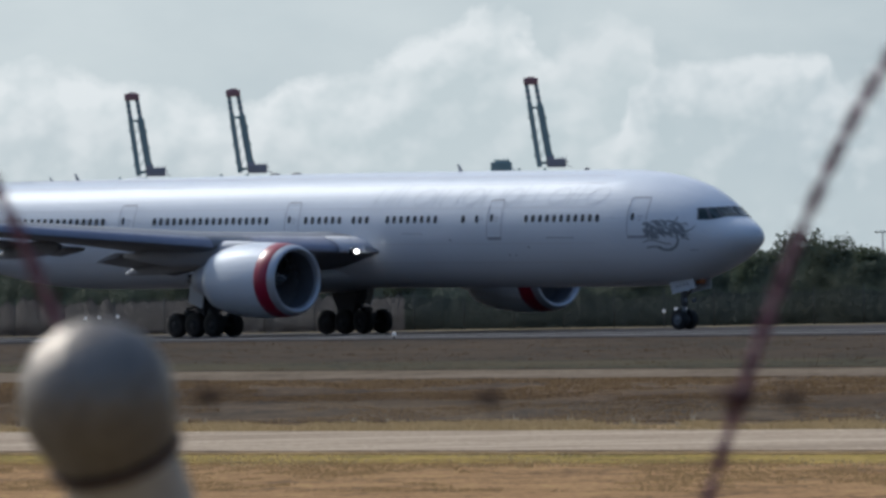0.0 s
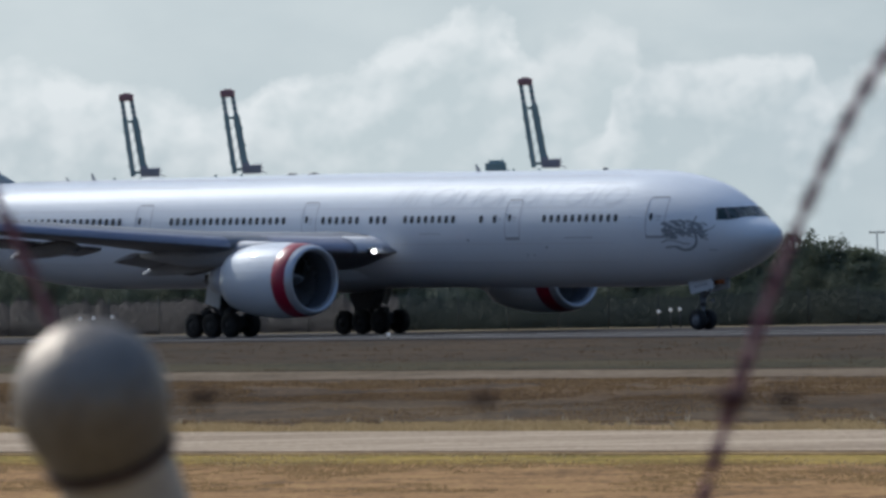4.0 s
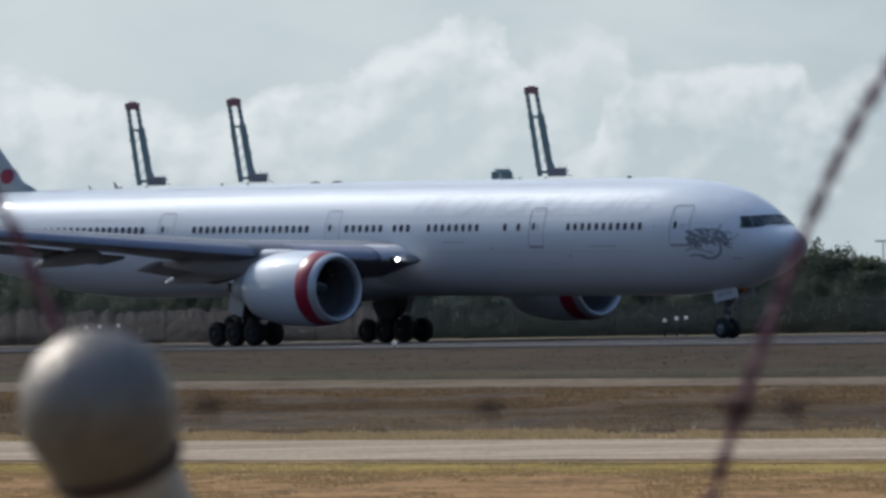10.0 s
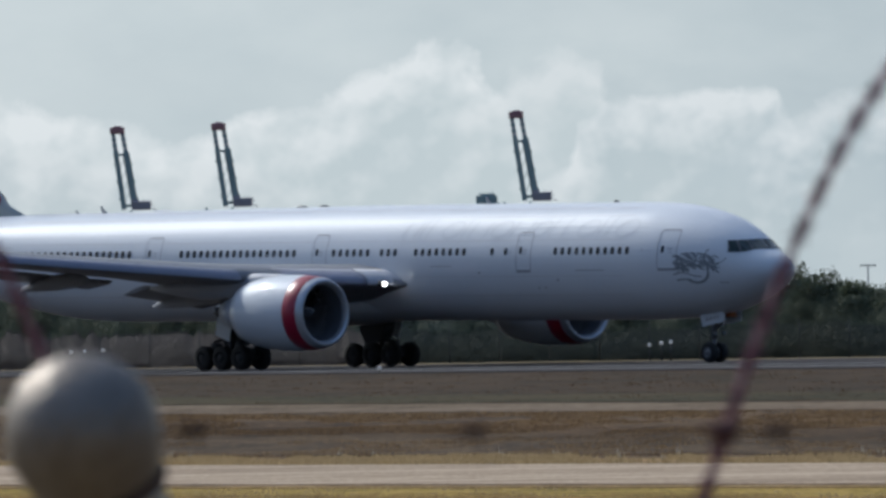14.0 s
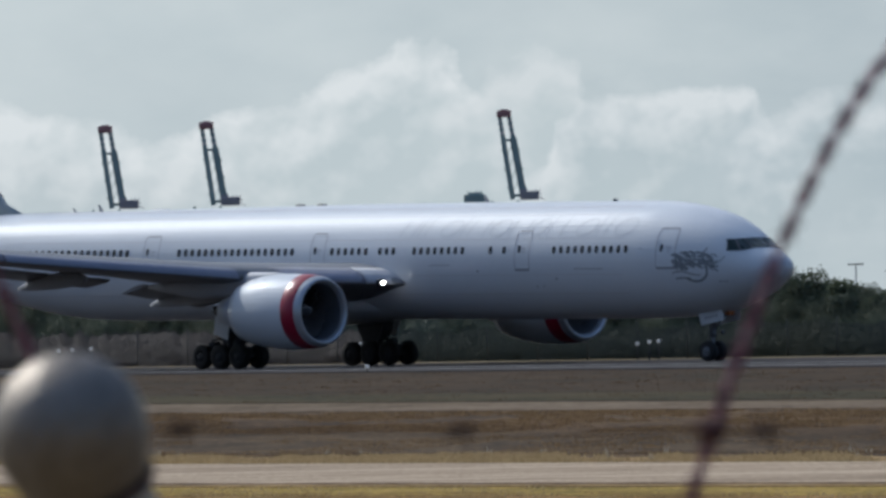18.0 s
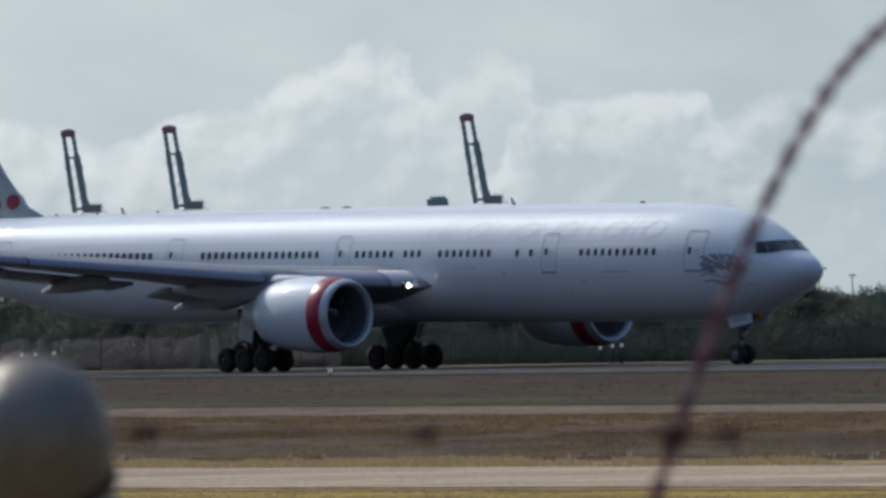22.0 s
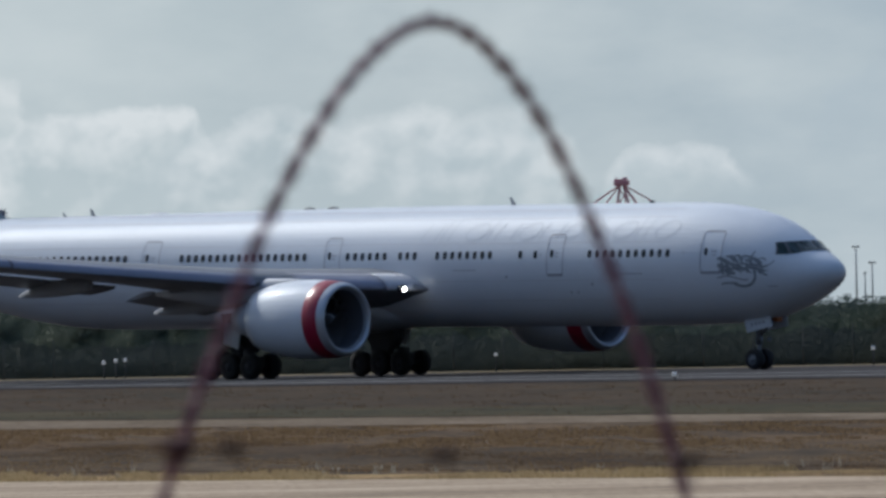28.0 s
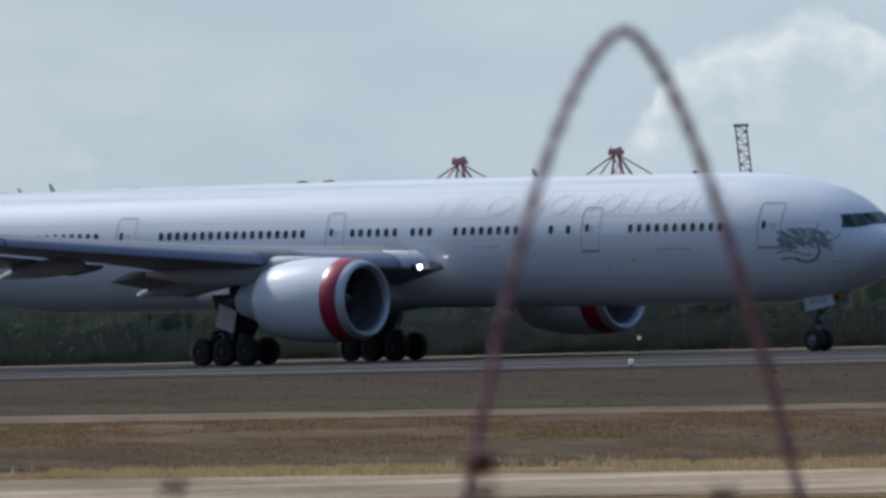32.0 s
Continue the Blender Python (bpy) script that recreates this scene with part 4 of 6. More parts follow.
def build_wing(air, side):
    ls = [2.4, 3.0, 3.6, 5, 7, 9, 10.5, 13, 16, 20, 24, 28, 30, 31.2, 32.3]
    bm = bmesh.new()
    rings = []
    for l in ls:
        le, ch, z = wing_at(l)
        th = thickness(l)
        tw = radians(2.0 - 4.0 * l / 32)
        rings.append([Vector((-(le + x), side * l, z + lean(x, y, ch, l) - (x - ch * 0.3) * math.tan(tw))) for x, y in aerofoil(ch, th)])
    loft(bm, rings)
    wing = part("wing", sit(bm), WINGGREY, air, "swept grey wing with a bright leading edge")

    def edge(name, l0, l1, back, mat, off, label, drop=0.0, fwd=0.0, plate=True):
        bm = bmesh.new()
        rings = []
        for k in range(13):
            l = l0 + (l1 - l0) * k / 12
            le, ch, z = wing_at(l)
            th = thickness(l)
            tw = radians(2.0 - 4.0 * l / 32)
            up = [(x * ch, 5 * th * (0.2969 * math.sqrt(x) - 0.126 * x - 0.3516 * x * x) * ch) for x in (0, 0.004, 0.012, 0.03, 0.06, back)]
            if plate:
                prof = [(0.105 * ch, 0.054 * ch), (0.045 * ch, 0.047 * ch), (0.022 * ch, 0.034 * ch), (0.006 * ch, 0.014 * ch), (0.0, -0.004 * ch), (0.008 * ch, -0.009 * ch), (0.014 * ch, -0.005 * ch), (0.03 * ch, 0.014 * ch), (0.06 * ch, 0.034 * ch)]
            else:
                prof = [(x, y * 1.05 + off) for x, y in reversed(up)] + [(x, lean(x, -y * 0.95 - off, ch, l)) for x, y in up[1:3]]
            ring = []
            for x, y in prof:
                ring.append(Vector((-(le + x - fwd), side * l, z - drop + y + 0.02 * math.sin(math.pi * x / ch) * ch - (x - ch * 0.3) * math.tan(tw))))
            rings.append(ring)
        loft(bm, rings, True, True)
        return part(name, sit(bm), mat, wing, label, not plate)

    edge("slat", 10.3, 20.5, 0.10, SLAT, 0.012, "bluish grey slat on the leading edge", 0.16, 0.28)
    edge("slat", 20.6, 30.0, 0.10, SLAT, 0.012, "bluish grey slat on the leading edge", 0.14, 0.22)
    edge("slat", 4.6, 8.3, 0.10, SLAT, 0.008, "bluish grey slat close to the wing root", 0.02, 0.05, plate=False)
    # root edge coloured paler than the wing, standing in for sky reflected on top
    edge("root_edge", 2.5, 4.55, 0.10, BELLY, 0.008, "leading edge at the wing root, paled like reflected sky", plate=False)
    # flaps set for take-off
    for l0, l1, c, drop in ((3.4, 9.0, 2.6, 0.45), (11.2, 21.5, 1.9, 0.38)):
        bm = bmesh.new()
        rings = []
        for l in (l0, l1):
            le, ch, z = wing_at(l)
            cc = c if l == l0 else c * 0.8
            tw = radians(2.0 - 4.0 * l / 32)
            rings.append([Vector((-(le + ch - cc * 0.45 + x), side * l, z - drop * 0.6 + y - x * 0.22 - (ch * 0.7) * math.tan(tw))) for x, y in aerofoil(cc, 0.12, 9)])
        loft(bm, rings)
        part("flap", sit(bm), WINGGREY, wing, "lowered grey trailing-edge flap")
    # flap track fairings
    for l, ln, wd in ((6.3, 6.2, 0.46), (14.2, 5.4, 0.42), (19.0, 4.8, 0.38), (24.6, 3.6, 0.3)):
        le, ch, z = wing_at(l)
        tw = math.tan(radians(2.0 - 4.0 * l / 32))
        prof = []
        for k in range(13):
            s = k / 12
            r = wd * math.sin(math.pi * min(s * 0.92 + 0.06, 1)) ** 0.6 * (1 - 0.35 * s)
            prof.append((s, max(r, 0.02)))
        bm = bmesh.new()
        rings = []
        for s, r in prof:
            a = le + ch - ln * 0.68 + ln * s
            zz = z - (a - le - ch * 0.3) * tw - 0.50 - 0.50 * s * s
            rings.append([Vector((-a, side * (l + r * 0.75 * math.cos(q)), zz + r * 1.25 * math.sin(q))) for q in [j * math.tau / 14 for j in range(14)]])
        loft(bm, rings)
        part("flap_fairing", sit(bm), FAIRING, wing, "pale grey flap track fairing")
    # landing light in the wing root
    bm = bmesh.new()
    bmesh.ops.create_uvsphere(bm, u_segments=14, v_segments=10, radius=0.105, matrix=Matrix.Translation((-26.73, side * 3.95, 4.40)))
    part("landing_light", sit(bm), LAMPGLOW, wing, "glaring white landing light")
    bm = bmesh.new()
    tube(bm, [(-27.1, side * 3.95, 4.40), (-26.78, side * 3.95, 4.40)], 0.20, 18)
    part("lamp_recess", sit(bm), DARK, wing, "dark lamp recess")
    # glove that carries the leading edge forward along the body
    bm = bmesh.new()
    rings = []
    for k in range(11):
        f = k / 10
        g = math.sin(f * math.pi / 2) ** 0.9
        a, y, z = 26.10 + 2.05 * f, 2.78 + 0.58 * f, 4.36 + 0.16 * f
        up, low, w = 0.05 + 0.62 * g, 0.04 + 0.36 * f, 0.16 + 0.62 * g
        rings.append([Vector((-a, side * (y + w * math.cos(q)), z + (up if math.sin(q) > 0 else low) * math.sin(q))) for q in [j * math.tau / 20 for j in range(20)]])
    loft(bm, rings)
    part("root_glove", sit(bm), WINGGREY, wing, "grey pointed glove where the wing meets the body")
    return wing


def build_engine(air, side):
    c = (0, side * 9.61, 2.95)
    N0 = -25.28
    bm = bmesh.new()
    lathe(bm, [(N0 - 0.78, 1.93), (N0 - 1.0, 1.955), (N0 - 2.2, 2.02), (N0 - 3.2, 2.0), (N0 - 4.4, 1.88), (N0 - 5.3, 1.70), (N0 - 5.8, 1.56), (N0 - 5.8, 1.50), (N0 - 5.0, 1.52), (N0 - 2.0, 1.6)], 56, "x", c)
    nac = part("nacelle", sit(bm), WHITE, air, "large white engine nacelle with a red band")
    bm = bmesh.new()
    lathe(bm, [(N0 - 0.40, 1.885), (N0 - 0.43, 1.905), (N0 - 0.9, 1.960), (N0 - 1.30, 1.985), (N0 - 1.33, 1.970)], 56, "x", c)
    part("red_band", sit(bm), RED, nac, "broad red band behind the intake")
    bm = bmesh.new()
    lathe(bm, [(N0 - 0.58, 1.908), (N0 - 0.3, 1.86), (N0 - 0.1, 1.78), (N0 - 0.02, 1.72), (N0, 1.66), (N0 - 0.04, 1.59), (N0 - 0.15, 1.53), (N0 - 0.35, 1.49)], 56, "x", c)
    part("intake_lip", sit(bm), LIP, nac, "pale polished intake lip")
    bm = bmesh.new()
    lathe(bm, [(N0 - 0.33, 1.492), (N0 - 0.7, 1.49), (N0 - 1.5, 1.58), (N0 - 2.1, 1.63)], 56, "x", c)
    part("intake_duct", sit(bm), DUCT, nac, "grey intake duct")
    for k in range(22):
        bm = bmesh.new()
        t = k * math.tau / 22
        rows = []
        for j in range(6):
            r = 0.42 + (1.60 - 0.42) * j / 5
            sweep = 0.18 * math.sin(j / 5 * 2.6)
            tw = 0.30 + 0.55 * j / 5
            w = 0.26 + 0.10 * j / 5
            rows.append([bm.verts.new((N0 - 1.75 + s * w * math.cos(tw), c[1] + r * math.cos(t + sweep + s * w * math.sin(tw) / r), c[2] + r * math.sin(t + sweep + s * w * math.sin(tw) / r))) for s in (-1, 1)])
        for p, q in zip(rows, rows[1:]):
            bm.faces.new((p[0], p[1], q[1], q[0]))
        part("fan_blade", sit(bm), FANBLADE, nac, "dark curved fan blade")
    bm = bmesh.new()
    lathe(bm, [(N0 - 1.0, 0.01), (N0 - 1.1, 0.12), (N0 - 1.35, 0.28), (N0 - 1.7, 0.43), (N0 - 2.0, 0.46)], 24, "x", c, True)
    part("spinner", sit(bm), SPINNER, nac, "dark spinner with a white swirl")
    bm = bmesh.new()
    prev = None
    for k in range(16):
        t = 0.4 + k * 0.16
        x, r = N0 - 1.09 - 0.36 * k / 15, 0.13 + 0.19 * k / 15
        row = [bm.verts.new((x + 0.02, c[1] + (r + d) * math.cos(t), c[2] + (r + d) * math.sin(t))) for d in (0.01, 0.045)]
        if prev:
            bm.faces.new((prev[0], prev[1], row[1], row[0]))
        prev = row
    part("spinner_swirl", sit(bm), WHITE, nac, "white swirl")
    bm = bmesh.new()
    lathe(bm, [(N0 - 2.15, 0.02), (N0 - 2.15, 1.62)], 40, "x", c)
    part("fan_wall", sit(bm), SPINNER, nac)
    bm = bmesh.new()
    lathe(bm, [(N0 - 4.6, 1.15), (N0 - 5.8, 1.12), (N0 - 6.8, 0.92), (N0 - 7.6, 0.70), (N0 - 7.55, 0.62), (N0 - 6.5, 0.6)], 40, "x", c)
    part("core_cowl", sit(bm), BELLY, nac, "grey core cowl")
    bm = bmesh.new()
    lathe(bm, [(N0 - 6.8, 0.45), (N0 - 7.6, 0.42), (N0 - 8.6, 0.10), (N0 - 8.8, 0.02)], 24, "x", c)
    part("exhaust_plug", sit(bm), DARK, nac, "dark exhaust plug")
    # pylon from the nacelle up to the wing
    bm = bmesh.new()
    rings = []
    for a, zb, zt, w in ((27.6, 4.86, 4.95, 0.12), (28.8, 4.60, 5.02, 0.22), (30.5, 4.20, 5.06, 0.28), (32.5, 3.70, 5.00, 0.30), (35.0, 3.65, 4.70, 0.26), (37.5, 3.95, 4.5, 0.16), (39.0, 4.2, 4.4, 0.05)):
        rings.append([Vector((-a, c[1] + u * w, (zb + zt) / 2 + v * (zt - zb) / 2)) for u, v in ((-1, -0.8), (0, -1), (1, -0.8), (1, 0.7), (0, 1), (-1, 0.7))])
    loft(bm, rings)
    part("pylon", sit(bm), BELLY, nac, "grey engine pylon")
    # strake on the inboard shoulder
    bm = bmesh.new()
    t = radians(48)
    p = [Vector((N0 - dx, c[1] - side * (r * math.cos(t)), c[2] + r * math.sin(t))) for dx, r in ((1.9, 1.99), (3.3, 1.97), (3.2, 2.35), (2.6, 2.25))]
    loft(bm, [[v + Vector((0, 0, d)) for v in p] for d in (-0.015, 0.015)])
    part("strake", sit(bm), WHITE, nac, "", False)


def build_tail(air):
    def surf(rows, axis, name, mat, label):
        bm = bmesh.new()
        rings = []
        for le, ch, s, off in rows:
            ring = []
            for x, y in aerofoil(ch, 0.09, 11):
                ring.append(Vector((-(le + x), y, s)) if axis == "z" else Vector((-(le + x), s, off + y)))
            rings.append(ring)
        loft(bm, rings)
        return part(name, sit(bm), mat, air, label)

    fin = surf([(59.1, 11.3, 8.0, 0), (61.0, 9.9, 8.8, 0), (62.75, 9.0, 10.5, 0), (68.8, 4.9, 18.2, 0), (69.9, 3.7, 18.6, 0)], "z", "tail_fin", FINGREY, "tall silver grey tail fin with a red emblem")
    for side in (-1, 1):
        for ca, cz, ra, rz in ((62.05, 9.10, 0.50, 0.42), (63.60, 8.95, 0.62, 0.42)):
            bm = bmesh.new()
            grid = []
            for r in (0.02, 0.4, 0.75, 1.0):
                ring = []
                for t in [k * math.tau / 28 for k in range(28)]:
                    a, z = ca + ra * r * math.cos(t), cz + rz * r * math.sin(t)
                    le, ch = (61.0 + 1.75 * (z - 8.8) / 1.7, 9.9 - 0.9 * (z - 8.8) / 1.7)
                    x = max(a - le, 0.06) / ch
                    y = 0.45 * (0.2969 * math.sqrt(x) - 0.126 * x - 0.3516 * x**2) * ch
                    y = y * 1.05 + 0.02 * math.sin(math.pi * x) * ch if side > 0 else -y * 0.95 + 0.02 * math.sin(math.pi * x) * ch
                    ring.append(Vector((-max(a, le + 0.06), y + side * 0.03, z)))
                grid.append(ring)
            loft(bm, grid, True, False)
            part("tail_emblem", sit(bm), RED, fin, "plain red emblem shape", False)
        surf([(63.2, 6.9, side * 0.8, 6.7), (70.6, 2.3, side * 10.7, 7.9)], "y", "tailplane", WINGGREY, "swept grey tailplane")


def wheel_mesh(r, w, name, mat):
    bm = bmesh.new()
    lathe(bm, [(-w / 2, r * 0.55), (-w / 2, r * 0.86), (-w * 0.36, r * 0.97), (-w * 0.12, r), (w * 0.12, r), (w * 0.36, r * 0.97), (w / 2, r * 0.86), (w / 2, r * 0.55)], 28, "y")
    return mesh_of(name, bm, mat)


def rim_mesh(r, w, mat=None):
    bm = bmesh.new()
    lathe(bm, [(-w * 0.46, 0.02), (-w * 0.46, r * 0.30), (-w * 0.30, r * 0.36), (-w * 0.30, r * 0.50), (-w * 0.49, r * 0.56), (w * 0.49, r * 0.56), (w * 0.30, r * 0.50), (w * 0.30, r * 0.36), (w * 0.46, r * 0.30), (w * 0.46, 0.02)], 20, "y")
    for k in range(9):
        t = k * math.tau / 9
        for s in (-1, 1):
            block(bm, (r * 0.43 * math.cos(t), s * w * 0.33, r * 0.43 * math.sin(t)), (0.07, 0.05, 0.07))
    return mesh_of("rim", bm, mat or STEEL)


WHEELS = []


def build_gear(air):
    r, w = 0.665, 0.50
    tyre, rim = wheel_mesh(r, w, "tyre", RUBBER), rim_mesh(r, w, GEARDARK)
    # nose leg
    bm = bmesh.new()
    tube(bm, [(-5.89, 0, 0.55), (-5.89, 0, 1.3)], 0.11, 14)
    tube(bm, [(-5.89, 0, 1.25), (-5.85, 0, 3.0)], 0.17, 14)
    tube(bm, [(-5.80, 0, 1.7), (-4.3, 0, 2.9)], 0.07, 10)
    tube(bm, [(-5.89, -0.42, 0.55), (-5.89, 0.42, 0.55)], 0.09, 12)
    tube(bm, [(-6.1, 0, 0.75), (-6.35, 0, 1.05), (-6.05, 0, 1.4)], 0.05, 8)
    leg = part("nose_gear", bm, STEEL, air, "grey twin-wheel nose undercarriage leg")
    nr, nw = 0.535, 0.40
    ntyre, nrim = wheel_mesh(nr, nw, "tyre", RUBBER), rim_mesh(nr, nw)
    for y in (-0.36, 0.36):
        t = part("wheel", ntyre, RUBBER, leg, "black tyre on a pale rim", at=pose(-5.89, y, nr))
        t2 = part("rim", nrim, STEEL, leg, "pale wheel rim", at=pose(-5.89, y, nr))
        WHEELS.append((t, (-5.89, y, nr), nr))
        WHEELS.append((t2, (-5.89, y, nr), nr))
    for y in (-0.30, 0.30):
        bm = bmesh.new()
        tube(bm, [(-5.55, y, 1.52), (-5.42, y, 1.52)], 0.11, 12)
        part("taxi_lamp", bm, STEEL, leg, "round taxi lamp, unlit")
    for side in (-1, 1):
        bm = bmesh.new()
        bmesh.ops.create_cube(bm, size=1, matrix=pose(-5.35, side * 0.62, 2.50, side * -8, -10, 0) @ Matrix.Diagonal((1.75, 0.04, 0.66, 1)))
        bmesh.ops.bevel(bm, geom=list(bm.edges), offset=0.012, segments=1, affect="EDGES")
        d = part("nose_gear_door", sit(bm), WHITE, air, "white nose gear door marked with dark bars", False)
        for k in range(4):
            bm = bmesh.new()
            block(bm, (-5.75 + 0.26 * k, side * 0.648, 2.43 + 0.046 * k), (0.13, 0.012, 0.14))
            part("door_marking", sit(bm), SEAM, d, "plain grey bar", False)
    bm = bmesh.new()
    block(bm, (-4.62, 0, 2.72), (0.36, 0.45, 0.34), 0.06)
    part("gear_bay_light", sit(bm), BEACON, air, "dull orange underside housing")
    # main legs with three axles each
    for side in (-1, 1):
        y = side * 5.49
        bm = bmesh.new()
        tube(bm, [(-37.1, y, 0.75), (-37.1, y, 1.9)], 0.17, 14)
        tube(bm, [(-37.1, y, 1.8), (-36.9, y + side * 0.1, 4.1)], 0.27, 14)
        tube(bm, [(-38.7, y, 0.68), (-37.1, y, 0.80), (-35.5, y, 0.68)], 0.17, 12)
        tube(bm, [(-37.0, y, 2.0), (-36.8, y - side * 2.2, 3.3)], 0.11, 10)
        tube(bm, [(-37.0, y, 2.0), (-34.6, y - side * 0.6, 3.6)], 0.11, 10)
        tube(bm, [(-37.3, y, 1.1), (-37.7, y, 1.5), (-37.3, y, 2.1)], 0.07, 8)
        for a in (35.65, 37.1, 38.55):
            tube(bm, [(-a, y - 0.9, r), (-a, y + 0.9, r)], 0.10, 10)
        leg = part("main_gear", bm, GEARDARK, air, "six-wheel main undercarriage leg")
        bm = bmesh.new()
        block(bm, (-37.1, y, 0.98), (3.3, 0.42, 0.34), 0.08)
        for a in (36.1, 38.0):
            tube(bm, [(-a, y - 0.25, 1.1), (-a - 0.3, y - 0.2, 1.55), (-37.1, y - 0.1, 1.75)], 0.08, 8)
            block(bm, (-a - 0.2, y + 0.15 * side, 1.28), (0.5, 0.5, 0.4), 0.08)
        part("bogie_beam", bm, GEARDARK, leg, "near-black bogie beam with brake rods")
        bm = bmesh.new()
        loft(bm, [[Vector((-37.1 + dx * wd, y + dy - side * 0.35, z)) for dx, dy in ((-1, -0.35), (1, -0.35), (1, 0.35), (-1, 0.35))] for z, wd in ((1.35, 0.6), (1.9, 0.95), (2.7, 1.15), (3.4, 1.4))])
        part("leg_housing", bm, GEARDARK, leg, "dark housing round the leg", False)
        for k in range(3):
            bm = bmesh.new()
            tube(bm, [(-36.85 + 0.1 * k, y - 0.2, 1.2), (-36.7 + 0.12 * k, y - 0.35, 2.0), (-36.8 + 0.05 * k, y - 0.3, 3.0)], 0.025, 6)
            part("brake_hose", bm, RUBBER, leg)
        for a in (35.65, 37.1, 38.55):
            for dy in (-0.70, 0.70):
                t = part("wheel", tyre, RUBBER, leg, at=pose(-a, y + dy, r))
                t2 = part("rim", rim, GEARDARK, leg, at=pose(-a, y + dy, r))
                WHEELS.append((t, (-a, y + dy, r), r))
                WHEELS.append((t2, (-a, y + dy, r), r))
        bm = bmesh.new()
        bmesh.ops.create_cube(bm, size=1, matrix=pose(-36.95, y + side * 0.75, 2.25, side * -6, 18, 0) @ Matrix.Diagonal((1.15, 0.05, 1.15, 1)))
        bmesh.ops.bevel(bm, geom=list(bm.edges), offset=0.015, segments=1, affect="EDGES")
        part("main_gear_door", bm, WHITE, leg, "white undercarriage door on the leg", False)


def airliner_pose(s):
    c = radians(HEADING)
    return pose(NOSE_START[0] + s * math.cos(c), NOSE_START[1] + s * math.sin(c), 0.056, 0, 0, HEADING)


airliner = thing("airliner", "large white twin-engine airliner with red engine bands rolling on the runway", "airplane", airliner_pose(0))
build_fuselage(airliner)
for sd in (-1, 1):
    build_wing(airliner, sd)
    build_engine(airliner, sd)
build_tail(airliner)
build_gear(airliner)


# ---------------------------------------------------------------- woods behind the runway
def leaf_axes(rng, wild=1.0):
    """Length and breadth of a leaf spray that is turned up and outwards to the light."""
    n = Vector((rng.gauss(0, 0.45 * wild), -0.75 + rng.gauss(0, 0.4 * wild), 0.80 + rng.gauss(0, 0.35 * wild))).normalized()
    d = n.orthogonal().normalized()
    t = rng.uniform(0, math.tau)
    d = d * math.cos(t) + n.cross(d) * math.sin(t)
    return d, n.cross(d)


def leaf_clumps(bm, rng, centre, radii, count, size):
    """Many small leaf sprays, each a few bent blades, inside an uneven crown."""
    for _ in range(count):
        while True:
            p = Vector((rng.uniform(-1, 1), rng.uniform(-1, 1), rng.uniform(-0.8, 1)))
            if 0.25 < p.length < 1 and rng.random() < 0.35 + 0.65 * p.length:
                break
        c = Vector(centre) + Vector((p.x * radii[0], p.y * radii[1], p.z * radii[2]))
        s = size * rng.uniform(0.55, 1.35)
        for k in range(3):
            d, u = leaf_axes(rng)
            a = bm.verts.new(c - d * s * 0.3)
            b = bm.verts.new(c + u * s * 0.33 + d * s * 0.25)
            e = bm.verts.new(c + d * s)
            f = bm.verts.new(c - u * s * 0.33 + d * s * 0.25)
            bm.faces.new((a, b, e, f))


def make_tree(seed, height, spread):
    rng = random.Random(seed)
    root = thing("mangrove_tree", "bushy dark green mangrove tree with grey stems", "tree", group="trees behind the runway")
    bm = bmesh.new()
    tips = []
    for k in range(rng.randint(2, 4)):
        x, y = rng.uniform(-0.35, 0.35), rng.uniform(-0.35, 0.35)
        lean = Vector((rng.uniform(-0.3, 0.3), rng.uniform(-0.3, 0.3), 1))
        pts = [Vector((x, y, -0.05)) + lean * height * f + Vector((rng.uniform(-0.1, 0.1), rng.uniform(-0.1, 0.1), 0)) * f for f in (0, 0.25, 0.5, 0.8)]
        tube(bm, pts, [0.11, 0.085, 0.06, 0.03], 6)
        tips += pts[2:]
        for _ in range(3):
            q = pts[rng.randint(1, 2)]
            e = q + Vector((rng.uniform(-1, 1) * spread * 0.6, rng.uniform(-1, 1) * spread * 0.6, rng.uniform(0.3, 0.9) * height * 0.35))
            tube(bm, [q, (q + e) / 2 + Vector((0, 0, 0.1)), e], [0.045, 0.03, 0.015], 5)
            tips.append(e)
    part("trunk", bm, BARK, root, "grey stems and limbs")
    bm = bmesh.new()
    for t in tips:
        leaf_clumps(bm, rng, t + Vector((0, 0, 0.1)), (spread * rng.uniform(0.35, 0.6), spread * rng.uniform(0.35, 0.6), height * rng.uniform(0.14, 0.22)), 60, 0.19)
    leaf_clumps(bm, rng, (0, 0, height * 0.72), (spread * 0.8, spread * 0.8, height * 0.28), 240, 0.19)
    leaf_clumps(bm, rng, (0, 0, height * 0.35), (spread * 0.9, spread * 0.9, height * 0.30), 160, 0.19)
    part("crown", bm, LEAF, root, "uneven crown of small dull leaves", False)
    return root


def wood_line(az, back=0.0):
    """Distance of the wood's front by bearing: it runs along the runway."""
    t = math.tan(az / 1000)
    return (769 + back) / (1 + 1.058 * t) / math.cos(az / 1000)


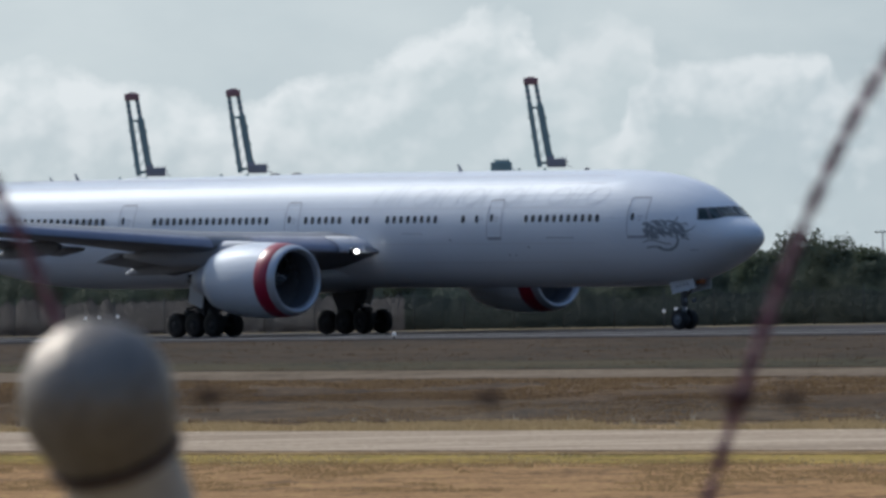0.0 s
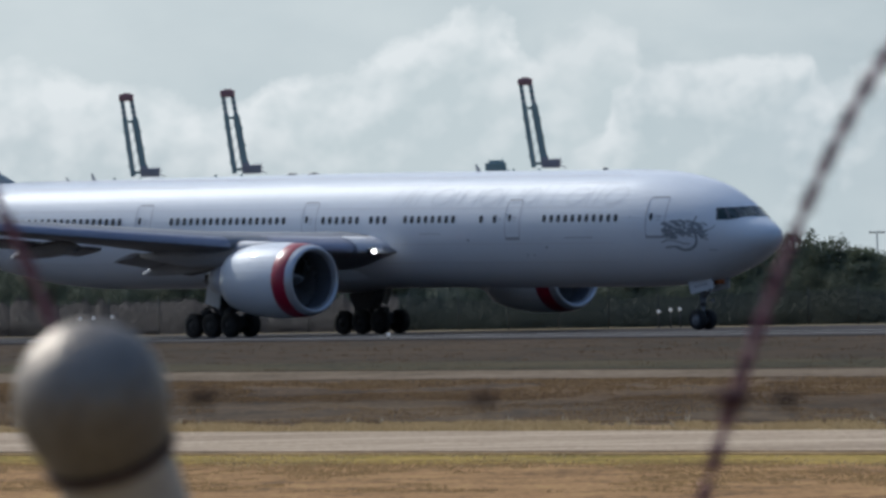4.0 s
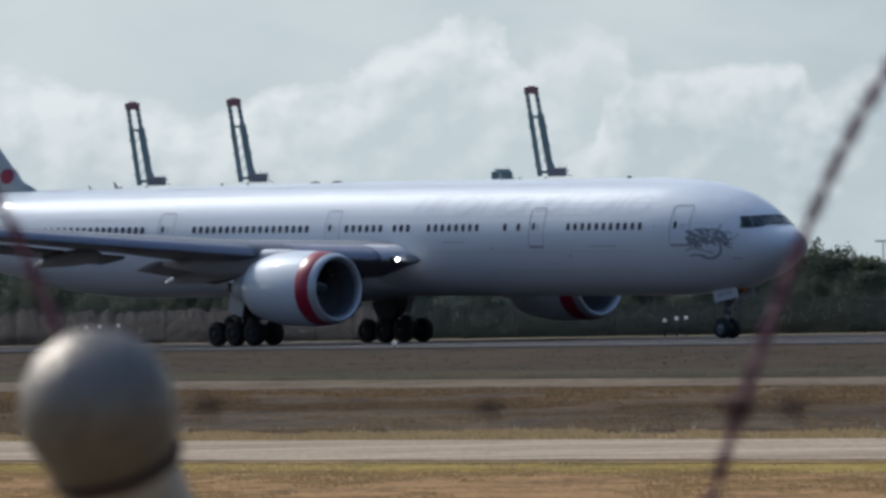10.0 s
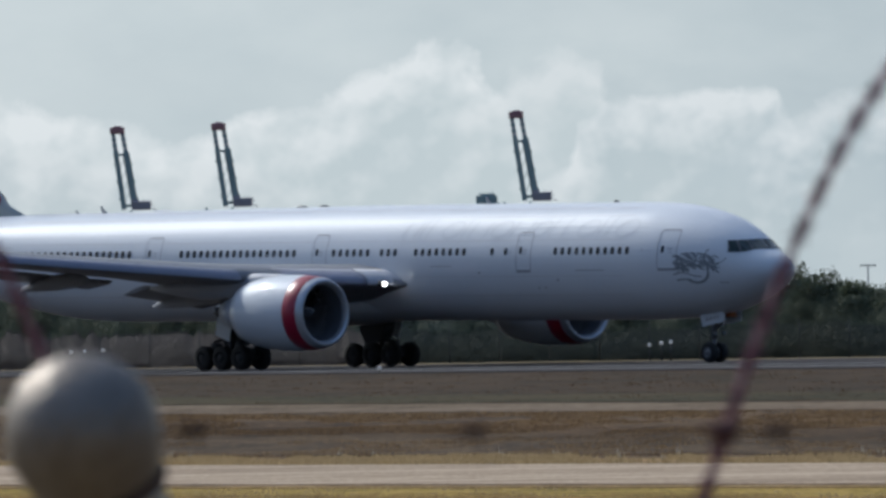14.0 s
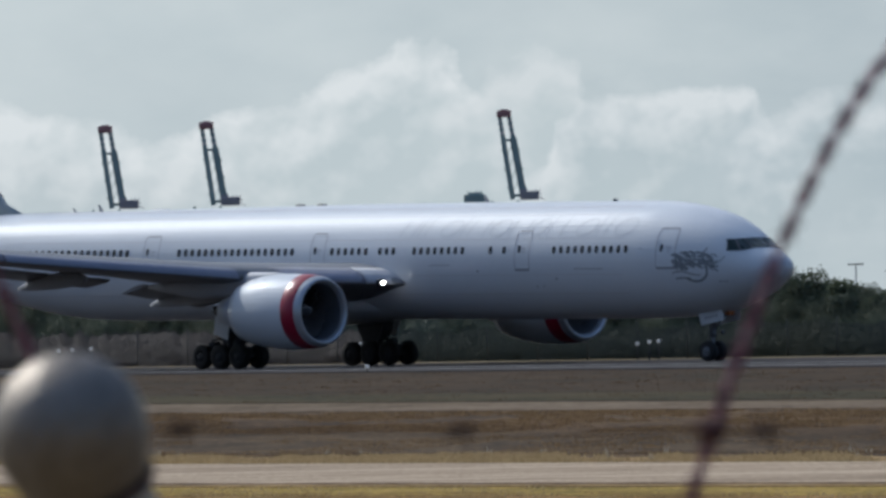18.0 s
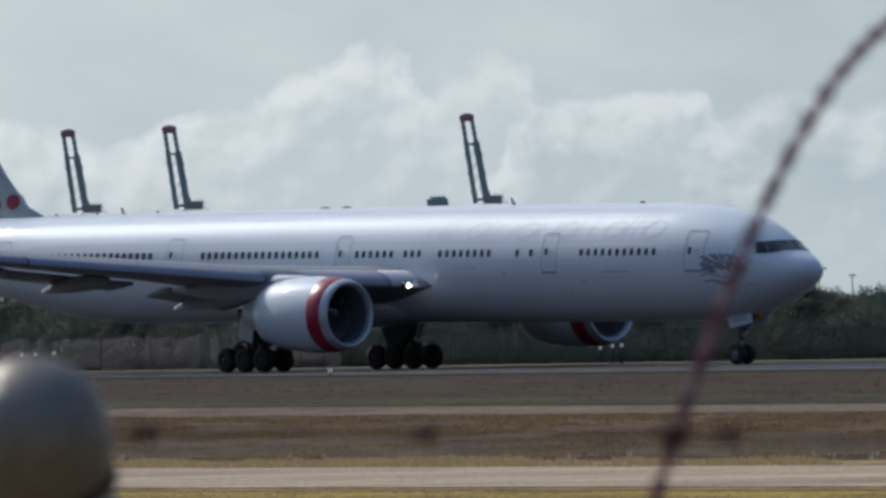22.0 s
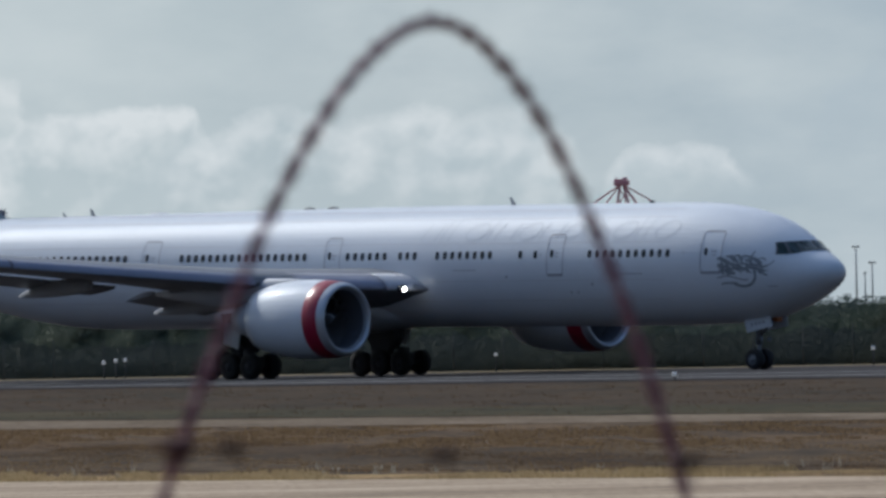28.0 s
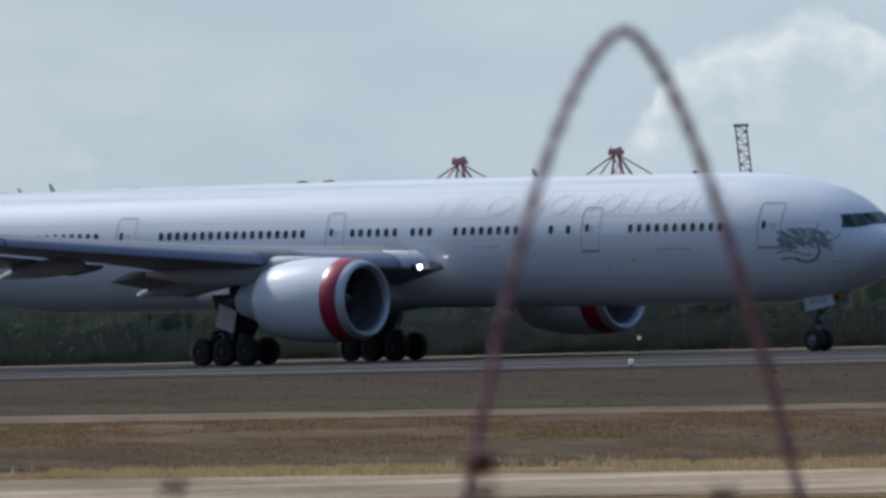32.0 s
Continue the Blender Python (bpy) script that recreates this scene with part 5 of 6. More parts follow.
def woods_height(az, dist):
    """Height of the tree tops by bearing, milliradians."""
    pts = [(-80, 2.0), (-34, 2.0), (-24, 1.5), (0, 1.2), (22, 1.3), (26.5, 1.95), (28.6, 1.9), (30, 1.35), (34, 1.2), (38, 0.7), (41, 0.42), (50, 0.26), (57, 0.55), (72, 0.36), (90, 0.7), (106, 1.14), (130, 1.2), (190, 1.2)]
    for (a, h0), (b, h1) in zip(pts, pts[1:]):
        if az <= b:
            return EYE + (h0 + (h1 - h0) * (az - a) / (b - a)) * dist / 1000
    return EYE + 1.2 * dist / 1000


def wood_top(az, v=0.0):
    """Height of the canopy by bearing, metres."""
    d = wood_line(az, 4)
    top = woods_height(az, d) * (0.95 + 0.09 * noise.noise(Vector((az * 0.33, 2, 0)))) + 0.28 * noise.noise(Vector((az * 1.1, 3, 0))) + 0.12 * noise.noise(Vector((az * 3.3, 5, 0)))
    return top * (0.90 if 21 < az < 36 else 1.0)


def foliage(name, label, count, seed, az0, az1, back, rise, bulge, height, mat, size, loose, wild):
    """A belt of leaf sprays over the dense leaf mass that it grows from; height is a function of the bearing."""
    rng = random.Random(seed)
    verts, faces = [], []

    def at(az, v, off):
        d = wood_line(az, back + rise * v * v + bulge * (noise.noise(Vector((az * 0.35, v * 2.0, seed))) + 0.45 * noise.noise(Vector((az * 1.3, v * 5.0, seed)))) + off)
        return Vector((d * math.sin(az / 1000), d * math.cos(az / 1000), v * height(az)))

    cols, rows = int((az1 - az0) / 0.3), 12
    for i in range(cols + 1):
        az = az0 + (az1 - az0) * i / cols
        verts += [at(az, j / (rows - 1) * 0.97, 0.25) for j in range(rows)]
    for i in range(cols):
        for j in range(rows - 1):
            n = i * rows + j
            faces.append((n, n + rows, n + rows + 1, n + 1))
    for _ in range(count):
        c = at(rng.uniform(az0, az1), rng.random() ** 0.8, 0.25 + loose * rng.uniform(-1.0, 0.3))
        c.z += loose * rng.uniform(-0.6, 1.2)
        s = rng.uniform(0.6, 1.4) * size
        u, w = leaf_axes(rng, wild)
        n = len(verts)
        verts += [c - u * s * 0.5, c + w * s * 0.35, c + u * s * 0.7, c - w * s * 0.35]
        faces.append((n, n + 1, n + 2, n + 3))
    me = bpy.data.meshes.new(name)
    me.from_pydata(verts, [], faces)
    for p in me.polygons[:cols * (rows - 1)]:
        p.use_smooth = True
    me.materials.append(mat)
    tagged(new(name, me), label, "woods", kind="stuff")


def build_woods():
    rng = random.Random(5)
    kinds = [make_tree(20 + k, 4.4 + 0.25 * (k % 3), 1.5 + 0.15 * (k % 4)) for k in range(8)]
    i = 0
    az = -78.0
    while az < 180:
        dist = wood_line(az, rng.uniform(5, 12))
        s = woods_height(az, dist) * rng.uniform(0.84, 1.03) / 4.75
        k = kinds[i % len(kinds)]
        a = az / 1000
        m = pose(dist * math.sin(a), dist * math.cos(a), 0, 0, 0, rng.uniform(0, 360))
        if i < len(kinds):
            ob = k
            ob.matrix_world = m
        else:
            ob = copy_thing(k, m)
        ob.scale = (s * rng.uniform(0.9, 1.2), s * rng.uniform(0.9, 1.2), s)
        i += 1
        az += rng.uniform(1.1, 2.2)
    # taller single trees that stand clear of the wood
    for az, h in ((23.4, 1.02), (25.2, 1.0), (26.6, 1.10), (27.9, 1.04), (29.6, 1.12), (31.0, 1.06), (32.6, 1.1), (43.6, 1.2), (64.0, 1.15)):
        dist = wood_line(az, 7)
        z = woods_height(az, dist) * h / 4.75
        ob = copy_thing(kinds[int(az) % len(kinds)], pose(dist * math.sin(az / 1000), dist * math.cos(az / 1000), 0, 0, 0, az * 40))
        ob.scale = (z * 0.85, z * 0.85, z)
    foliage("far_woods", "dense dull green mangrove woods beyond the runway", 420000, 9, -80, 185, 2.0, 5.0, 1.2, wood_top, LEAF_DARK, 0.11, 0.35, 0.6)
    foliage("reed_bank", "low brown bank of dry reeds along the runway's far side", 130000, 11, -80, -3, -7.0, 4.0, 0.35, lambda az: 1.95 + 0.45 * noise.noise(Vector((az * 0.4, 1, 4))) + 0.40 * noise.noise(Vector((az * 1.6, 1, 8))), REED, 0.055, 0.12, 0.3)
    foliage("scrub", "low slate green scrub at the foot of the woods", 270000, 12, -6, 185, -3.0, 3.0, 0.22, lambda az: 1.75 + 0.5 * noise.noise(Vector((az * 0.25, 6, 4))) + 0.3 * noise.noise(Vector((az * 1.1, 6, 8))), SCRUB, 0.09, 0.16, 0.5)


build_woods()


# ---------------------------------------------------------------- port cranes on the skyline
def far_pose(az, dist=4650.0, turn=0.0):
    a = az / 1000
    return pose(dist * math.sin(a), dist * math.cos(a), 0, 0, 0, -math.degrees(a) + turn)


def crane_legs(root, w, d, top, mat, th):
    for x in (-w / 2, w / 2):
        for y in (-d / 2, d / 2):
            bm = bmesh.new()
            bar(bm, (x, y, 0), (x, y, top), th, th)
            part("leg", bm, mat, root, "", False)
    for y in (-d / 2, d / 2):
        bm = bmesh.new()
        bar(bm, (-w / 2, y, top * 0.36), (w / 2, y, top * 0.36), th, th * 1.1)
        bar(bm, (-w / 2, y, top * 0.40), (w / 2, y, top * 0.95), th * 0.5, th * 0.5)
        part("brace", bm, mat, root, "", False)


def boom_up_crane(az, top, base, lean, head_w=1.0):
    """A quay crane whose boom stands raised; heights in metres as scaled to the distance."""
    root = thing("quay_crane", "dark blue green port crane with its boom raised", "crane", far_pose(az), "raised port cranes")
    crane_legs(root, 9.0, 9.0, base - 1.0, CRANE_BLUE, 0.9)
    L = top - base
    dx = lean
    for k, x in enumerate((-1.75, 2.25)):
        wide = 1.75 if k == 0 else 2.4
        bm = bmesh.new()
        p, q = Vector((x + dx, 0, base - 0.6)), Vector((x * 0.82, 0, top - 1.6))
        p.x, q.x = p.x, q.x
        cut = p + (q - p) * 0.74
        bar(bm, p, cut, wide, 1.9, (0, 1, 0))
        for j in (1, 4, 7):
            e = p + (q - p) * (0.06 + 0.075 * j)
            side = -1 if k == 0 else 1
            bar(bm, e + Vector((side * wide * 0.35, 0, 0)), e + Vector((side * (wide * 0.5 + 0.3), 0, 0.2)), 0.4, 0.9)
        part("boom_girder", bm, CRANE_BLUE, root, "", False)
        for j in range(7):
            a, b = cut + (q - cut) * (j / 7), cut + (q - cut) * ((j + 1) / 7)
            bm = bmesh.new()
            bar(bm, a, b, 1.5, 1.5, (0, 1, 0))
            part("boom_tip_section", bm, CRANE_WHITE if j % 2 else CRANE_BLUE, root, "", False)
    for f, th in ((0.66, 0.8), (0.02, 0.9)):
        bm = bmesh.new()
        z = base + L * f
        cx = dx * (1 - f)
        bar(bm, (cx - 1.6, 0, z + 0.3), (cx + 2.7, 0, z - 0.1), 0.8, th)
        part("cross_tie", bm, CRANE_BLUE, root, "", False)
    bm = bmesh.new()
    for f0, f1 in ((0.08, 0.22), (0.22, 0.36), (0.36, 0.50), (0.50, 0.64)):
        bar(bm, (dx * (1 - f0) - 1.1, 0.3, base + L * f0), (dx * (1 - f1) + 1.6, 0.3, base + L * f1), 0.22, 0.22)
        bar(bm, (dx * (1 - f0) + 1.7, 0.3, base + L * f0), (dx * (1 - f0) + 3.2, 0.3, base + L * (f0 + 0.02)), 0.2, 0.2)
    part("lattice", bm, CRANE_BLUE, root, "", False)
    bm = bmesh.new()
    block(bm, (0.1, 0, top - 0.9), (5.0, 2.4, 2.4), 0.35)
    block(bm, (0.2, 0, top + 0.25), (2.6, 1.6, 0.9), 0.2)
    bar(bm, (-2.6, 0, top - 0.8), (2.7, 0, top - 0.2), 0.25, 0.3)
    part("boom_head", bm, CRANE_HEAD, root, "red brown boom head", False)
    bm = bmesh.new()
    block(bm, (dx + 4.2, 0, base + 0.7), (6.6, 4, 3.0), 0.25)
    block(bm, (dx + 2.2, 0, base + 2.4), (2.4, 3, 1.3), 0.1)
    bar(bm, (dx + 0.4, 0, base + 1.4), (dx + 8.4, 0, base + 1.1), 0.25, 0.35)
    for x in (5.0, 6.3, 7.6):
        bar(bm, (dx + x, 0, base + 1.8), (dx + x, 0, base + 3.0), 0.2, 0.2)
    bar(bm, (dx + 6, 0, base + 0.9), (dx + 9.5, 0, base - 0.9), 0.25, 0.25)
    part("machinery_house", bm, CRANE_MACHINE, root, "dull purplish machinery house", False)
    return root


def low_crane(az, z):
    root = thing("crane_top", "dark top of a distant port crane", "crane", far_pose(az))
    crane_legs(root, 6, 6, z - 1.5, CRANE_BLUE, 0.8)
    bm = bmesh.new()
    block(bm, (0, 0, z + 0.1), (7.4, 4, 3.4), 0.3)
    block(bm, (0.3, 0, z + 2.1), (5.2, 3, 0.9), 0.15)
    for x in (-2.4, -0.9, 0.8, 2.2):
        bar(bm, (x, 0, z + 2.3), (x, 0, z + 3.0 + 0.3 * (x > 0)), 0.22, 0.22)
    bar(bm, (-4.2, 0, z - 1.8), (-2, 0, z), 0.25, 0.25)
    bar(bm, (3, 0, z), (5.4, 0, z - 1.6), 0.25, 0.25)
    part("machinery_house", bm, CRANE_BLUE, root, "", False)


def red_crane(az, apex, girder, label="red port crane with its stays spread from the apex"):
    root = thing("gantry_crane", label, "crane", far_pose(az), "red port cranes")
    top = girder
    apex -= 0.7
    for x0, y in ((-5.2, -5), (4.7, 5), (9.4, -5), (19.6, 5)):
        bm = bmesh.new()
        for d in (-1.1, 1.1):
            bar(bm, (x0 + d, y, 0), (x0 + d * 0.9, y, top), 0.75, 0.9)
        n = 11
        for k in range(n):
            s = -1 if k % 2 else 1
            bar(bm, (x0 - s, y, top * k / n), (x0 + s, y, top * (k + 1) / n), 0.5, 0.5)
            bar(bm, (x0 - 1, y, top * k / n), (x0 + 1, y, top * k / n), 0.45, 0.45)
        part("leg", bm, CRANE_HOUSE, root, "latticed red leg", False)
    bm = bmesh.new()
    block(bm, (-37.5, 0, top - 1.4), (4.0, 2.0, 1.2), 0.15)
    bar(bm, (-39.8, 0, top - 0.8), (-37.0, 0, top - 1.6), 0.4, 0.4)
    bar(bm, (-36.5, 0, top - 2.4), (-32.6, 0, top - 2.2), 0.4, 0.5)
    bar(bm, (-35.6, 0, top - 2.4), (-36.4, 0, top - 0.6), 0.4, 0.4)
    part("sheave_block", bm, CRANE_BLUE, root, "dark sheaves at the girder's end", False)
    bm = bmesh.new()
    for z in (-0.9, 1.0):
        bar(bm, (-40.0, 0, top + z - 0.4), (38, 0, top + z + 0.4), 1.6, 0.8)
    for k in range(39):
        s = 1 if k % 2 else -1
        bar(bm, (-40 + 2 * k, 0, top - 0.9 * s), (-38 + 2 * k, 0, top + 0.9 * s), 0.5, 0.5)
    part("girder", bm, CRANE_RED, root, "long red girder", False)
    for x, w in ((0.25, 11.5), (14.65, 11.5)):
        bm = bmesh.new()
        block(bm, (x, 0, top + 2.2), (w, 5, 2.6), 0.2)
        part("trolley_house", bm, CRANE_HOUSE, root, "", False)
    bm = bmesh.new()
    block(bm, (19.2, 2, top + 4.4), (17.5, 5, 4.2), 0.25)
    block(bm, (12.5, 2, top + 6.9), (3.0, 3, 0.9), 0.1)
    block(bm, (22.5, 2, top + 6.8), (5.0, 3, 0.7), 0.1)
    for k in range(8):
        bar(bm, (11.0 + 2.3 * k, -0.55, top + 2.5), (11.0 + 2.3 * k, -0.55, top + 6.3), 0.22, 0.22)
    part("machinery_house", bm, CRANE_ORANGE, root, "orange machinery house with ribbed walls", False)
    bm = bmesh.new()
    for x in (10.2, 14, 18, 22, 26, 30, 34, 37):
        bar(bm, (x, -3, top + 1.2), (x, -3, top + 2.8), 0.2, 0.2)
    bar(bm, (9.5, -3, top + 2.7), (37.5, -3, top + 2.9), 0.3, 0.3)
    part("railing", bm, CRANE_RED, root, "", False)
    bm = bmesh.new()
    block(bm, (29.5, 0, top - 4.2), (6.0, 3, 2.4), 0.2)
    for x in (27, 32):
        bar(bm, (x, 0, top - 3.2), (x, 0, top - 0.5), 0.35, 0.35)
    part("operator_cab", bm, POLE, root, "grey operator cab slung under the girder", False)
    bm = bmesh.new()
    block(bm, (14.8, -1, top - 2.9), (6.9, 4, 2.2), 0.2)
    part("trolley", bm, CRANE_BLUE, root, "dark trolley under the girder", False)
    z = apex - 1.2
    for x, zz, w in ((-28.5, top + 0.6, 0.55), (-15.0, top + 0.8, 0.5), (-3.6, top + 1, 0.85), (5.6, top + 1, 0.85), (12.2, top + 2.5, 0.85), (27, top + 3.5, 0.5)):
        bm = bmesh.new()
        bar(bm, (0.5 * (x > 0) - 0.5 * (x < 0), 0, z), (x, 0, zz), w, w)
        part("stay", bm, CRANE_RED, root, "", False)
    bm = bmesh.new()
    block(bm, (0, 0, apex - 0.6), (5.6, 3, 1.8), 0.3)
    block(bm, (-0.9, 0, apex + 0.2), (3.2, 2, 1.2), 0.2)
    block(bm, (1.2, 0, apex + 0.5), (1.8, 1.5, 1.6), 0.2)
    bar(bm, (-2.6, 0, apex + 0.2), (-1.6, 0, apex + 1.6), 0.3, 0.3)
    part("apex_head", bm, CRANE_RED, root, "dark red apex head", False)
    bm = bmesh.new()
    for d in (-1.0, 1.0):
        bar(bm, (d, 0, apex - 1.4), (d * 1.6, 0, top + 1), 0.45, 0.45)
    for k in range(6):
        bar(bm, (-0.8 + 1.7 * (k % 2), 0, apex - 3 - 2 * k), (0.9 - 1.7 * (k % 2), 0, apex - 5 - 2 * k), 0.45, 0.45)
    part("mast_lattice", bm, CRANE_RED, root, "", False)
    for p, q in (((-4.5, -5, top - 1), (4.7, -5, top * 0.45)), ((6.5, -5, top - 1), (9.4, -5, top * 0.75)), ((10.5, -5, top - 1), (19.6, -5, top * 0.05))):
        bm = bmesh.new()
        bar(bm, p, q, 0.8, 0.8)
        part("brace", bm, CRANE_RED, root, "", False)
    bm = bmesh.new()
    bar(bm, (-5.2, -5, top * 0.25), (19.6, -5, top * 0.25), 0.9, 0.9)
    part("brace", bm, CRANE_RED, root, "", False)
    return root


def lattice_tower(az, top):
    root = thing("lattice_tower", "grey and red lattice crane jib standing on the skyline", "crane", far_pose(az))
    for x0, x1 in ((0.6, -2.6), (4.2, 1.2)):
        bm = bmesh.new()
        bar(bm, (x0 + 2.0, 0, 0), (x1, 0, top), 0.55, 0.55)
        part("chord", bm, CRANE_HEAD, root, "", False)
    bm = bmesh.new()
    n = 26
    for k in range(n):
        f0, f1 = k / n, (k + 1) / n
        a = (2.6 - 5.2 * f0, 6.2 - 5.0 * f0)
        b = (2.6 - 5.2 * f1, 6.2 - 5.0 * f1)
        bar(bm, (a[k % 2], 0, top * f0), (b[1 - k % 2], 0, top * f1), 0.35, 0.35)
        bar(bm, (a[0], 0, top * f0), (a[1], 0, top * f0), 0.3, 0.3)
    part("lattice", bm, CRANE_HEAD, root, "", False)
    bm = bmesh.new()
    block(bm, (-0.6, 0, top), (5.4, 2.5, 1.0), 0.2)
    part("jib_head", bm, CRANE_BLUE, root, "", False)


def build_cranes():
    M = 4.65
    boom_up_crane(-23.15, 3.2 + 13.9 * M, 3.2 + 7.9 * M, 3.8)
    boom_up_crane(-15.55, 3.2 + 14.05 * M, 3.2 + 8.0 * M, 3.9)
    boom_up_crane(6.8, 3.2 + 14.5 * M, 3.2 + 8.0 * M, 4.4)
    low_crane(4.5, 3.2 + 7.9 * M)
    low_crane(-10.5, 3.2 + 6.6 * M)
    red_crane(55.65, 3.2 + 9.75 * M, 3.2 + 5.2 * M)
    red_crane(119.95, 3.2 + 10.1 * M, 3.2 + 5.6 * M)
    red_crane(131.7, 3.2 + 10.5 * M, 3.2 + 5.8 * M)
    lattice_tower(141.25, 3.2 + 12.0 * M)


build_cranes()


def far_ship():
    # funnel and gantry take pale colours that carry the distance haze
    root = thing("cargo_ship", "distant ship with a white bow, red funnel and pale deck gantry", "ship", far_pose(40.0, 3000.0))

    def at(az, el):
        return (az - 40.0) * 3.0, EYE + el * 3.0

    def box(bm, az0, az1, el0, el1, y=0.0, d=3.0, bevel=0.1):
        (x0, z0), (x1, z1) = at(az0, el0), at(az1, el1)
        block(bm, ((x0 + x1) / 2, y, (z0 + z1) / 2), (x1 - x0, d, z1 - z0), bevel)

    bm = bmesh.new()
    box(bm, 38.2, 42.4, -1.07, 0.42, 0, 9, 0.4)
    part("hull", bm, CRANE_WHITE, root, "pale hull", False)
    bm = bmesh.new()
    box(bm, 38.9, 39.6, 0.40, 0.86, 0, 6, 0.3)
    box(bm, 39.0, 39.5, 0.86, 0.98, 0, 5, 0.1)
    part("wheelhouse", bm, CRANE_WHITE, root, "white wheelhouse", False)
    bm = bmesh.new()
    box(bm, 39.2, 39.62, 0.95, 1.32, 0.5, 3, 0.15)
    part("funnel", bm, CRANE_RED, root, "red funnel paled for haze", False)
    bm = bmesh.new()
    box(bm, 39.3, 39.55, 1.30, 1.52, 0.5, 2, 0.1)
    part("funnel_cap", bm, CRANE_BLUE, root, "dark funnel cap", False)
    bm = bmesh.new()
    box(bm, 38.3, 38.95, 0.40, 1.00, 1, 4, 0.2)
    part("stern_house", bm, CRANE_BLUE, root, "", False)
    bm = bmesh.new()
    box(bm, 39.6, 42.2, 0.68, 0.90, 0, 5, 0.1)
    for k in range(9):
        x, z = at(39.7 + 0.28 * k, 0.9)
        bar(bm, (x, -2, z), (x, -2, z + 0.35), 0.12, 0.12)
    part("deck_house", bm, CRANE_WHITE, root, "pale deck with railings", False)
    bm = bmesh.new()
    box(bm, 41.95, 42.35, 0.42, 1.02, 0, 4, 0.1)
    part("bow_house", bm, CRANE_BLUE, root, "", False)
    bm = bmesh.new()
    for (a, e), (b, f) in (((39.65, 1.2), (39.75, 2.0)), ((39.7, 1.98), (40.6, 2.06)), ((39.7, 1.82), (40.6, 1.90)), ((39.9, 1.85), (40.2, 2.02)), ((40.2, 1.88), (40.5, 2.03))):
        (x0, z0), (x1, z1) = at(a, e), at(b, f)
        bar(bm, (x0, 0, z0), (x1, 0, z1), 0.32, 0.32)
    part("gantry", bm, CRANE_WHITE, root, "thin pale gantry", False)
    bm = bmesh.new()
    x, _ = at(40.58, 0)
    bar(bm, (x, 0, at(0, 0.8)[1]), (x, 0, at(0, 2.25)[1]), 0.55, 0.55)
    part("mast", bm, CRANE_RED, root, "", False)
    bm = bmesh.new()
    x, z = at(40.12, 2.55)
    bar(bm, (x, 0, at(0, 1.9)[1]), (x, 0, z + 0.3), 0.16, 0.16)
    bar(bm, (x - 0.7, 0, z), (x + 0.7, 0, z), 0.2, 0.25)
    part("radar_mast", bm, POLE, root, "", False)


far_ship()


def lamp_pole(az, dist, top, heads):
    root = thing("lamp_pole", "slim grey light pole far behind the trees", "street lamp", far_pose(az, dist), "far light poles")
    bm = bmesh.new()
    tube(bm, [(0, 0, 0), (0, 0, top)], [0.22, 0.13], 8)
    part("pole", bm, POLE, root)
    for k in range(heads):
        x = (k - (heads - 1) / 2) * 0.8
        bm = bmesh.new()
        block(bm, (x, 0, top + 0.15), (0.62, 0.4, 0.28), 0.05)
        part("lamp_head", bm, POLE, root)
    bm = bmesh.new()
    bar(bm, (-0.4 * heads, 0, top), (0.4 * heads, 0, top), 0.12, 0.12)
    part("crossbar", bm, POLE, root, "", False)


for az, d, el, n in ((73.1, 2500, 4.25, 2), (74.3, 2600, 3.05, 2), (73.75, 3000, 2.3, 1), (33.0, 2600, 2.45, 4), (47.2, 2500, 4.3, 2), (49.1, 2900, 2.2, 1), (35.5, 2900, 1.9, 2), (38.45, 2700, 2.3, 2), (41.95, 2700, 2.4, 1), (88.0, 2700, 3.2, 2), (110.5, 2500, 3.6, 2)):
    lamp_pole(az, d, EYE + el * d / 1000, n)


# ---------------------------------------------------------------- marker lights by the far taxiway
def marker(az, dist, z, group="taxiway marker lights"):
    a = az / 1000
    root = thing("marker_light", "small white marker light on a short stem", "light", pose(dist * math.sin(a), dist * math.cos(a), 0), group)
    bm = bmesh.new()
    tube(bm, [(0, 0, 0), (0, 0, z - 0.1)], 0.04, 8)
    part("stem", bm, FENCEPOST, root)
    bm = bmesh.new()
    block(bm, (0, 0, z), (0.19, 0.16, 0.19), 0.05)
    part("lamp", bm, MARKER, root, "bright white lamp")


for az, el in ((-4.3, -2.77), (45.92, -3.18), (74.25, -3.32), (102.6, -3.69), (133.05, -3.74), (165, -3.8)):
    dist = wood_line(az, -28)
    marker(az, dist, EYE + el * dist / 1000)
for az, el in ((16.5, -3.15), (17.4, -3.02), (18.1, -2.98), (-26.9, -2.85), (-25.9, -2.8), (-24.5, -2.75)):
    dist = wood_line(az, -28)
    marker(az, dist, EYE + el * dist / 1000, "guard lights in a row")


# lights along the runway's near edge
for az in (-3.8, 59.3, 132.4):
    dist = 650 / (math.cos(az / 1000) + 1.75 * math.sin(az / 1000))
    marker(az, dist, 0.30, "runway edge lights")


# fence line along the wood
def far_fence():
    root = thing("perimeter_fence", "grey wire fence on slim posts before the woods", "fence")
    post = bmesh.new()
    tube(post, [(0, 0, 0), (0, 0, 2.2)], 0.03, 6)
    me = mesh_of("post", post, FENCEPOST)
    for k in range(62):
        az = -66 + 3.75 * k
        d = wood_line(az, -9)
        part("post", me, FENCEPOST, root, at=pose(d * math.sin(az / 1000), d * math.cos(az / 1000), 0))


far_fence()


